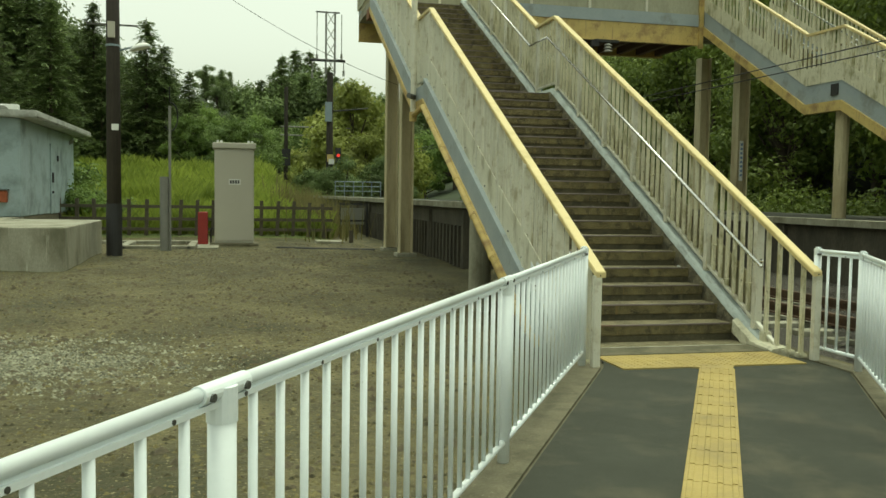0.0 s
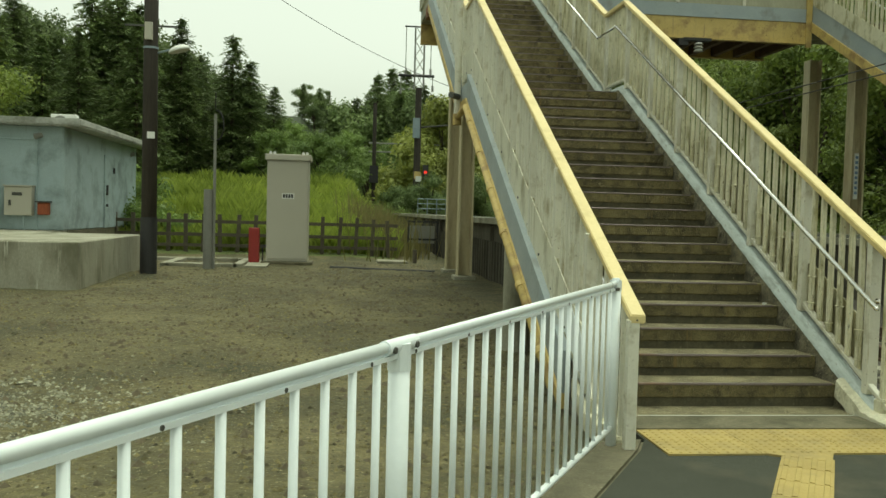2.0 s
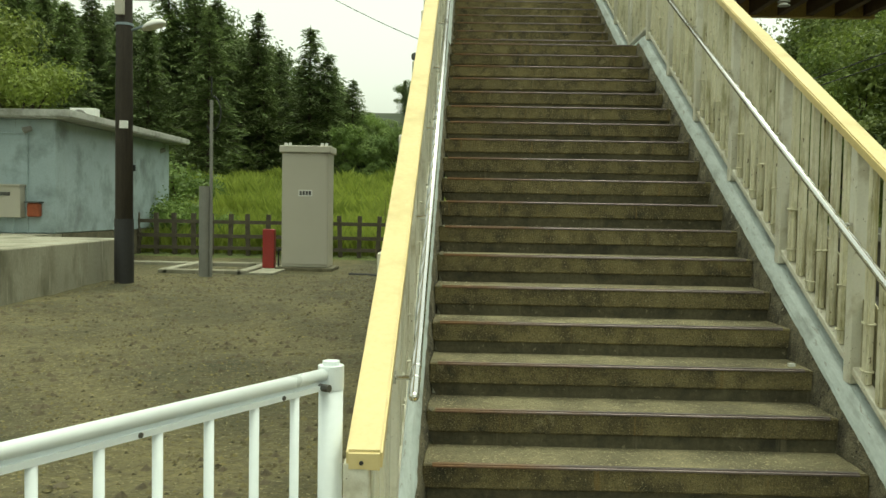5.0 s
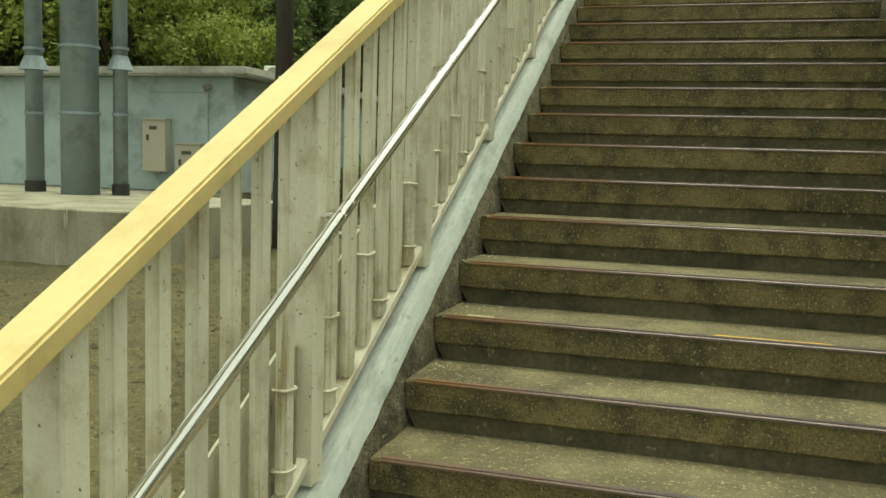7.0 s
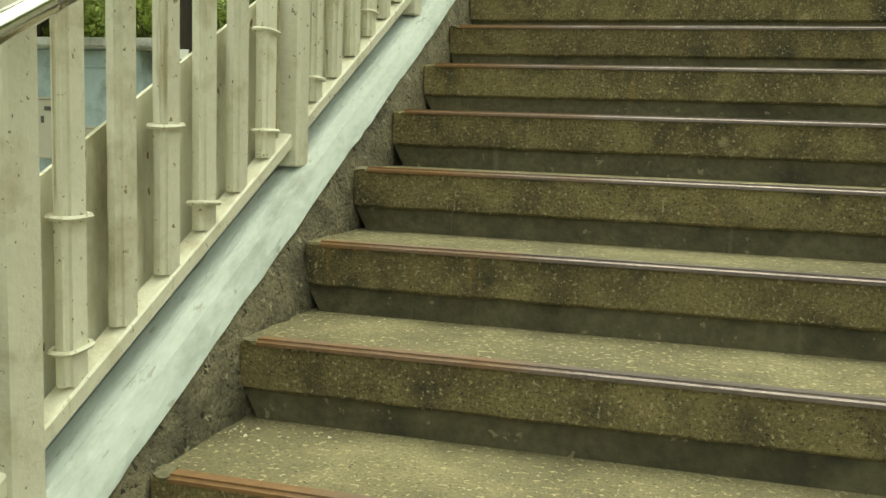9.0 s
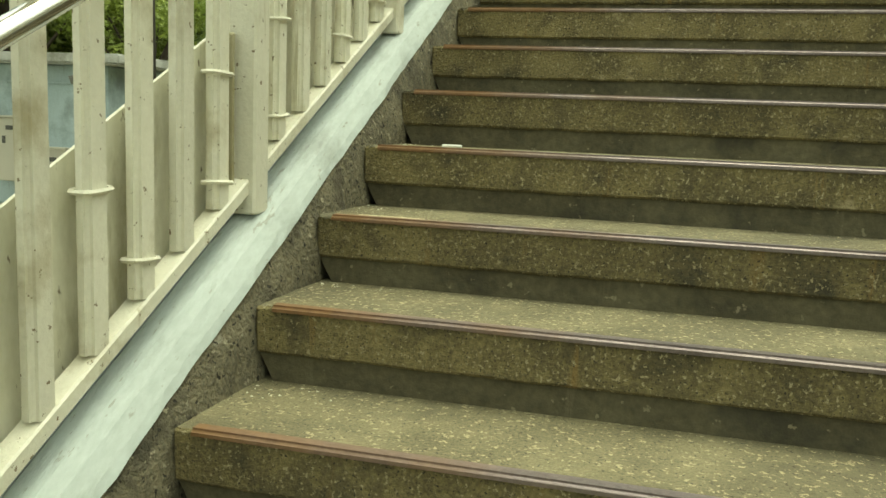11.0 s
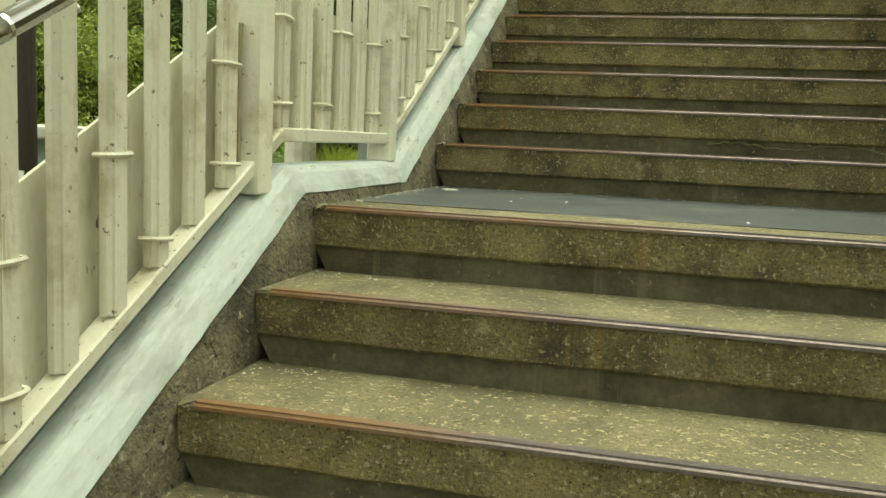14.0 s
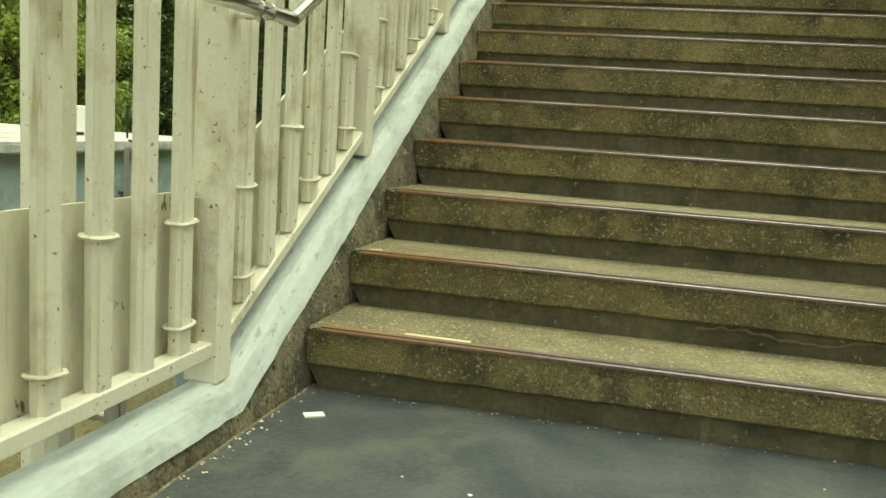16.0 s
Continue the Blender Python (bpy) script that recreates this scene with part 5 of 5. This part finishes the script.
head = part("signal_head", bm, BLACK, MAST, "black signal head with a red light")
bm = B()
tube(bm, (0.54, -0.452, 4.05), (0.54, -0.47, 4.05), 0.11, n=14)
part("lens", bm, REDLAMP, head, "lit red lens")
sig = thing("signal_post", "far signal post with a black hooded head", "signal", at=(0.2, 56, 0))
bm = B()
tube(bm, (0, 0, 0), (0, 0, 9.0), 0.14, n=10)
part("shaft", bm, POLEWOOD, sig)
bm = B()
box(bm, -0.3, 0.3, -0.3, -0.15, 3.4, 4.6)
part("head", bm, BLACK, sig)
bm = B()
tube(bm, (-0.4, 0, 5.6), (4.6, 0, 5.6), 0.05, n=8)
tube(bm, (-0.4, 0, 6.2), (4.6, 0, 6.2), 0.05, n=8)
part("beam", bm, CONDUIT, sig)
ws = thing("square_sign", "small white square trackside sign on a post", "sign", at=(-1.3, 42, 0.8))
bm = B()
box(bm, -0.22, 0.22, -0.02, 0.0, 1.4, 1.8)
part("board", bm, LABELWHITE, ws)
bm = B()
box(bm, -0.13, 0.13, -0.028, -0.022, 1.5, 1.68)
part("bar", bm, INK, ws)
bm = B()
tube(bm, (0, 0.02, 0), (0, 0.02, 1.8), 0.03, n=6)
part("post", bm, CONDUIT, ws)


def wire(a, b, sag, r=0.007, label="thin black overhead wire"):
    cu = bpy.data.curves.new("wire", "CURVE")
    cu.dimensions, cu.bevel_depth, cu.bevel_resolution = "3D", r, 0
    sp = cu.splines.new("POLY")
    sp.points.add(20)
    for i in range(21):
        f = i / 20
        p = Vector(a).lerp(Vector(b), f)
        sp.points[i].co = (p.x, p.y, p.z - 4 * sag * f * (1 - f), 1)
    cu.materials.append(BLACK)
    return tagged(new("overhead_wire", cu), label, "wire", "overhead wires")


wire((-5.75, 11.9, 7.3), (0.35, 11.88, 3.95), 0.35, 0.0055)
wire((-5.75, 11.9, 5.80), (-0.27, 12.2, 5.95), 0.12, 0.009)
wire((-5.75, 11.9, 6.6), (-30, 14, 8.0), 0.4)
wire((6.6, -20, 3.98), (6.6, 60, 4.1), 0.05, 0.011)
wire((6.75, -20, 3.86), (6.75, 60, 4.0), 0.05, 0.011)
wire((3.9, 16, 4.9), (3.9, 90, 5.2), 0.2, 0.0055)
wire((3.9, 16, 5.9), (3.9, 90, 6.2), 0.6, 0.0055)


# ---- plants ----
def quad(bm, c, u, v):
    bm.faces.new([bm.verts.new(c + u * a + v * b) for a, b in ((-1, -1), (1, -1), (1, 1), (-1, 1))])


def leafy(bm, rng, c, r, n, size):
    """Small leaf clumps through an uneven ball."""
    for i in range(n):
        d = Vector((rng.gauss(0, 1), rng.gauss(0, 1), rng.gauss(0, 1))).normalized()
        p = c + Vector((d.x * r[0], d.y * r[1], d.z * r[2])) * rng.random() ** 0.45 * rng.uniform(0.8, 1.3)
        nrm = (d + Vector((rng.gauss(0, 0.5), rng.gauss(0, 0.5), rng.gauss(0, 0.5) + 0.3))).normalized()
        u = nrm.orthogonal().normalized()
        u = (Matrix.Rotation(rng.uniform(0, 6.28), 3, nrm) @ u)
        w = nrm.cross(u)
        s = size * rng.uniform(0.5, 1.3)
        bm.faces.new((bm.verts.new(p - u * s), bm.verts.new(p + w * s * 0.6 + nrm * s * 0.15), bm.verts.new(p + u * s * 0.7 - w * s * 0.35)))


def broad_tree(seed, h, spread, mat, label, leaf=0.17, n=13000):
    rng = random.Random(seed)
    t = thing("tree", label, "tree")
    bm = B()
    tube(bm, (0, 0, -0.4), (0.1, 0, h * 0.55), 0.03 * h, 0.012 * h, n=8)
    balls = []
    for i in range(24):
        a = rng.uniform(0, 6.28)
        z = h * rng.uniform(0.22, 0.92)
        k = spread * (1.05 - abs(z / h - 0.5)) * rng.uniform(0.25, 0.85)
        c = Vector((math.cos(a) * k, math.sin(a) * k, z))
        r = spread * rng.uniform(0.18, 0.40)
        balls.append((c, (r, r, r * 0.72)))
        tube(bm, (0.05, 0, z * 0.55), c, 0.012 * h, 0.003 * h, n=5)
    balls.append((Vector((0, 0, h * 0.9)), (spread * 0.32, spread * 0.32, h * 0.12)))
    part("trunk", bm, BARK, t)
    bm = B()
    for c, r in balls:
        leafy(bm, rng, c, r, n // len(balls), leaf)
    part("crown", bm, mat, t)
    return t


def conifer(seed, h, mat, label):
    rng = random.Random(seed)
    t = thing("tree", label, "tree")
    bm = B()
    tube(bm, (0, 0, -0.5), (0, 0, h), 0.018 * h, 0.01, n=8)
    tips = []
    z = h * 0.06
    while z < h * 0.985:
        f = 1 - z / h
        for i in range(8):
            if rng.random() < 0.12:
                continue
            a = rng.uniform(0, 6.28)
            ln = (0.31 * h * f ** 0.8 + 0.3) * rng.uniform(0.4, 1.2)
            tips.append((z, a, ln))
            d = Vector((math.cos(a), math.sin(a), -0.12))
            tube(bm, (0, 0, z), Vector((0, 0, z)) + d * ln * 0.8, 0.02, 0.006, n=3)
        z += h * 0.014 + 0.05
    part("trunk", bm, BARK, t)
    bm = B()
    for z, a, ln in tips:
        d = Vector((math.cos(a), math.sin(a), 0))
        s = Vector((-d.y, d.x, 0))
        for k in range(int(9 + ln * 14)):
            q = rng.uniform(0.12, 1.0)
            p = Vector((0, 0, z)) + d * ln * q + s * rng.gauss(0, 0.20) * ln * (1.15 - q * 0.8) + Vector((0, 0, -0.26 * ln * q * q + rng.gauss(0, 0.07)))
            u = (d + s * rng.gauss(0, 0.6) + Vector((0, 0, rng.gauss(-0.15, 0.35)))).normalized()
            w = u.cross(Vector((rng.gauss(0, 0.4), rng.gauss(0, 0.4), 1))).normalized()
            m = rng.uniform(0.10, 0.26)
            bm.faces.new([bm.verts.new(p - u * m), bm.verts.new(p + w * m * 0.5), bm.verts.new(p + u * m)])
    part("crown", bm, mat, t)
    return t


def bush(seed, r, mat, label, n=3200, leaf=0.08):
    rng = random.Random(seed)
    t = thing("shrub", label, "shrub")
    bm = B()
    for i in range(5):
        a = rng.uniform(0, 6.28)
        tube(bm, (0, 0, -0.2), (math.cos(a) * r * 0.6, math.sin(a) * r * 0.6, r * 0.9), 0.03, 0.01, n=5)
    part("stems", bm, BARK, t)
    bm = B()
    for i in range(7):
        a = rng.uniform(0, 6.28)
        k = r * rng.uniform(0.1, 0.7)
        q = r * rng.uniform(0.35, 0.6)
        leafy(bm, rng, Vector((math.cos(a) * k, math.sin(a) * k, r * rng.uniform(0.3, 0.95))), (q, q, q * 0.8), n // 7, leaf)
    part("crown", bm, mat, t)
    return t


def plant(proto, x, y, s, rz, sink=0.0):
    q = copy_thing(proto, pose(x, y, ground_z(x, y) - sink, 0, 0, rz))
    q.scale = (s, s, s * random.uniform(0.92, 1.1))
    return q


random.seed(21)
CON = [conifer(i, 12.0, LEAF_CON, "tall dark green conifer on the wooded slope") for i in (1, 2, 3, 14)]
BRO = [broad_tree(i, 8.0, 3.3, LEAF_BROAD, "full green broadleaf tree on the slope") for i in (4, 5, 6)]
DRK = [broad_tree(i, 8.0, 3.6, LEAF_CON, "dark rounded tree among the conifers", 0.15, 13000) for i in (24, 25)]
BRI = broad_tree(7, 7.0, 3.4, LEAF_BRIGHT, "feathery yellow-green tree at the wood's edge")
BRM = broad_tree(27, 7.0, 3.0, LEAF_MID, "sunlit yellow-green broadleaf tree behind the hut", 0.10, 16000)
RIG = [broad_tree(i, 7.0, 3.0, LEAF_DARK, "dense green tree behind the opposite platform", 0.11, 13000) for i in (8, 9)]
BUS = [bush(i, 1.3, LEAF_BROAD, "leafy green shrub at the wood's edge") for i in (10, 11)]
BUSD = bush(12, 1.5, LEAF_DARK, "dense green shrub behind the platform", 4000)

EYE = Vector((-2.0, -6.0, 0))


def polar(deg, dist):
    a = radians(deg)
    return EYE.x + dist * math.sin(a), EYE.y + dist * math.cos(a)


def crest(a):
    """Height of the wood's skyline at an angle from the stairs' axis."""
    pts = ((-60, 14.5), (-30, 14), (-24, 13.4), (-20, 12.8), (-17.5, 11.4), (-16.6, 11.4), (-14.5, 12.7), (-13, 12.3), (-11.5, 11.1), (-10, 11.3), (-8.8, 9.8), (-7, 10.6), (-4.6, 8.3), (-2.4, 6.5), (20, 6.5))
    for (p, q), (r, t) in zip(pts, pts[1:]):
        if a <= r:
            return q + (t - q) * (a - p) / (r - p)
    return 6.5


rest = []


def below_crest(a, d, share):
    """Height that stays under the wood's skyline."""
    return 1.4 + (crest(a) * share - 1.4) * d / 50


# conifers: angle from the stairs' axis, distance, height
for a, d, h in ((-42, 42, 13), (-39, 47, 14), (-36, 44, 13), (-33, 50, 15), (-31, 45, 13.5), (-28.5, 52, 15), (-26, 47, 13), (-24, 52, 14.5), (-22, 48, 13.5),
                (-20, 53, 14.5), (-18, 49, 13), (-16.5, 54, 13.5), (-15, 50, 12.5), (-13.5, 55, 12), (-12, 51, 11.5), (-10.5, 56, 12.5), (-9, 53, 11),
                (-7.8, 57, 12.5), (-6.5, 54, 9.5), (-5.2, 58, 9.5), (-27, 58, 17), (-19, 60, 16.5), (-35, 58, 17), (-44, 55, 16), (-13, 62, 14),
                (-40, 51, 14.5), (-37, 53, 15.5), (-34, 54, 14), (-30, 55, 15.5), (-25, 57, 15.5), (-23, 45, 11), (-21, 57, 15), (-17.5, 58, 14.5), (-14.5, 58, 13.5),
                (-11.5, 59, 12.5), (-9.7, 49, 9.5), (-8.2, 61, 12.5), (-6, 62, 11.5), (-16, 44, 9), (-20.5, 44, 9.5), (-12.7, 46, 8.5)):
    x, y = polar(a, d)
    rest.append(plant(random.choice(CON), x, y, max(4, 1.4 + (crest(a) * random.uniform(0.86, 1.0) - 1.4) * d / 50 - ground_z(x, y)) / 11.6, random.uniform(0, 360), 0.5))
# low crowns over the slope's end
for a, d in ((-4.6, 47), (-3.9, 50), (-3.1, 48), (-2.3, 51), (-1.5, 49), (-0.7, 52), (-3.5, 54), (-1.9, 55), (-0.3, 57), (-4.3, 55)):
    x, y = polar(a, d)
    rest.append(plant(random.choice(BRO + DRK), x, y, random.uniform(0.34, 0.46), random.uniform(0, 360), 0.5))
# the tallest tips along the skyline
for a, h in ((-15.3, 12.3), (-13.8, 12.8), (-12.5, 11.8), (-10.1, 11.5), (-7.0, 11.0), (-5.9, 10.2), (-4.4, 8.6), (-19.5, 11.5), (-22, 12.5), (-24.5, 13)):
    x, y = polar(a, 50)
    rest.append(plant(CON[int(-a) % 4], x, y, (h - ground_z(x, y)) / 11.2, random.uniform(0, 360), 0.5))
# the far hill's conifers, in rows
for row, dist in enumerate((106, 113, 120)):
    for i in range(23):
        a = -2.6 + 0.8 * i + random.uniform(-0.3, 0.3)
        h = 14.5 + 2.8 * math.exp(-((a - 2.6) / 2.6) ** 2) - 1.0 * max(0, a - 6) / 4 + random.uniform(-1.6, 0.9) - 1.2 * (2 - row)
        x, y = polar(a, dist + random.uniform(-2, 2))
        rest.append(plant(random.choice(DRK if (i + row) % 2 else CON), x, y, max(4, h - ground_z(x, y)) / (7.6 if (i + row) % 2 else 10.5), random.uniform(0, 360), 0.5))
# full crowns that close the gaps between the conifers
for i in range(26):
    a = -46 + 1.68 * i
    x, y = polar(a, 57 + random.uniform(-2, 3))
    rest.append(plant(random.choice(DRK), x, y, max(2.0, below_crest(a, 57, random.uniform(0.78, 0.93)) - ground_z(x, y)) / 7.4, random.uniform(0, 360), 0.6))
for a, d, h in ((4.6, 55, 3.6), (5.8, 54, 4.2), (7.0, 55, 3.8), (8.2, 56, 4.2), (9.4, 57, 4.0), (3.4, 56, 3.6), (-4.0, 60, 8.3), (-2.8, 66, 8), (-1.2, 72, 7.5), (-5.5, 56, 8), (-7.5, 55, 8.5)):
    x, y = polar(a, d)
    rest.append(plant(random.choice(DRK), x, y, max(2.2, min(h + 0.4 * ground_z(x, y), below_crest(a, d, 0.9)) - ground_z(x, y)) / 8.0, random.uniform(0, 360), 0.6))
for a, d, h in ((0.2, 80, 8), (1.6, 86, 8), (3.2, 92, 9), (4.8, 98, 9), (11.5, 92, 9), (13.5, 90, 9),
                (-46, 30, 10), (-42, 33, 10), (-38, 33, 7.5), (-34, 36, 6.5), (-50, 34, 11), (-33, 41, 10), (-40, 38, 12),
                (-5, 52, 4.5), (-3.2, 56, 6.0), (-1.8, 60, 6.5), (-56, 34, 11), (-62, 34, 11), (-3.5, 47, 4.5), (0.5, 62, 5)):
    x, y = polar(a, d)
    rest.append(plant(random.choice(BRO), x, y, max(2.4, min(h + 0.4 * ground_z(x, y), below_crest(a, d, 0.9) if -30 < a < 0 else 99) - ground_z(x, y)) / 8.0, random.uniform(0, 360), 0.6))
for a, d, h in ((5.0, 62, 7.5), (6.4, 64, 9.5), (8.0, 66, 8.5), (9.3, 68, 7), (6.9, 60, 6.5), (3.8, 66, 5.5)):
    x, y = polar(a, d)
    rest.append(plant(BRI, x, y, h / 7.0, random.uniform(0, 360), 0.8))
for x, y, h in ((-14.8, 25.5, 6.5), (-17.2, 27, 8), (-18.5, 24.5, 8.5), (-20.5, 26, 10), (-24, 30, 12.5), (-27, 27, 12), (-22.5, 23, 10.5), (-28, 33, 13), (-31, 25, 12), (-21.5, 29, 11)):
    rest.append(plant(BRM, x, y, h / 7.0, random.uniform(0, 360), 0.8))
for i in range(24):
    y = -5 + 2.6 * i
    rest.append(plant(random.choice(RIG), 15.2 + random.uniform(-0.8, 1.2), y, random.uniform(0.95, 1.3), random.uniform(0, 360), 0.8))
    rest.append(plant(random.choice(RIG), 19.0 + random.uniform(-1, 1.5), y + 1, random.uniform(1.3, 1.65), random.uniform(0, 360), 0.6))
    if i % 2:
        rest.append(plant(random.choice(RIG), 23.5 + random.uniform(-1, 1.5), y, random.uniform(1.5, 1.8), random.uniform(0, 360), 0.6))
for i in range(44):
    rest.append(plant(BUSD, 12.9 + random.uniform(-0.3, 0.8), -5 + 1.35 * i, random.uniform(0.75, 1.2), random.uniform(0, 360), 0.3))
for x, y, s in ((-7.4, 20.3, 0.8), (-8.2, 21.0, 1.0), (-6.8, 21.4, 0.6), (-9.4, 21.6, 1.1), (-10.5, 22, 1.2), (-12.5, 22.5, 1.3), (-14, 21, 1.4), (-9.5, 27, 1.4), (-12, 30, 1.6),
                (-1.5, 44, 1.2), (-3.5, 45, 1.3), (-6, 46, 1.4), (-9, 45, 1.5), (1.5, 46, 1.1), (0.2, 50, 1.3), (-12, 42, 1.5), (-15, 40, 1.6), (-18, 32, 1.6), (-17, 26, 1.5)):
    rest.append(plant(random.choice(BUS), x, y, s, random.uniform(0, 360), 0.2))
for o in CON + BRO + DRK + [BRI, BRM] + RIG + BUS + [BUSD]:
    for c in (*o.children_recursive, o):
        bpy.data.objects.remove(c)


def build_grass():
    rng = random.Random(8)
    bm = B()
    for i in range(70000):
        y = 19.2 + 24 * rng.random() ** 1.3
        x = rng.uniform(-14.5, -0.3)
        z = ground_z(x, y)
        h = rng.uniform(0.25, 0.85) * (0.8 + 0.7 * noise.noise(Vector((x * 0.5, y * 0.5, 0))) + 0.4 * noise.noise(Vector((x * 1.7, y * 1.7, 5))))
        a = rng.uniform(0, 6.28)
        d = Vector((math.cos(a), math.sin(a), 0))
        s = Vector((-d.y, d.x, 0)) * rng.uniform(0.010, 0.022)
        p = Vector((x, y, z))
        q = p + d * h * 0.15 + Vector((0, 0, h * 0.7))
        t = p + d * h * 0.42 + Vector((0, 0, h))
        bm.faces.new([bm.verts.new(k) for k in (p - s, p + s, q + s * 0.8, t)])
    solid("meadow_grass", bm, GRASS, "tall bright green meadow grass behind the wooden fence", "grass", kind="stuff")
    bm = B()
    for i in range(1600):
        x, y = rng.gauss(-0.5, 0.55), rng.gauss(24.0, 2.2)
        p = Vector((x, y, ground_z(x, y)))
        h = rng.uniform(0.7, 1.5)
        a = rng.uniform(0, 6.28)
        d = Vector((math.cos(a), math.sin(a), 0))
        s = Vector((-d.y, d.x, 0)) * 0.02
        v = [bm.verts.new(k) for k in (p - s, p + s, p + d * h * 0.3 + Vector((0, 0, h)))]
        bm.faces.new(v)
    solid("reeds", bm, WEED, "dry yellowish reeds beside the track", "reeds", kind="stuff")


build_grass()
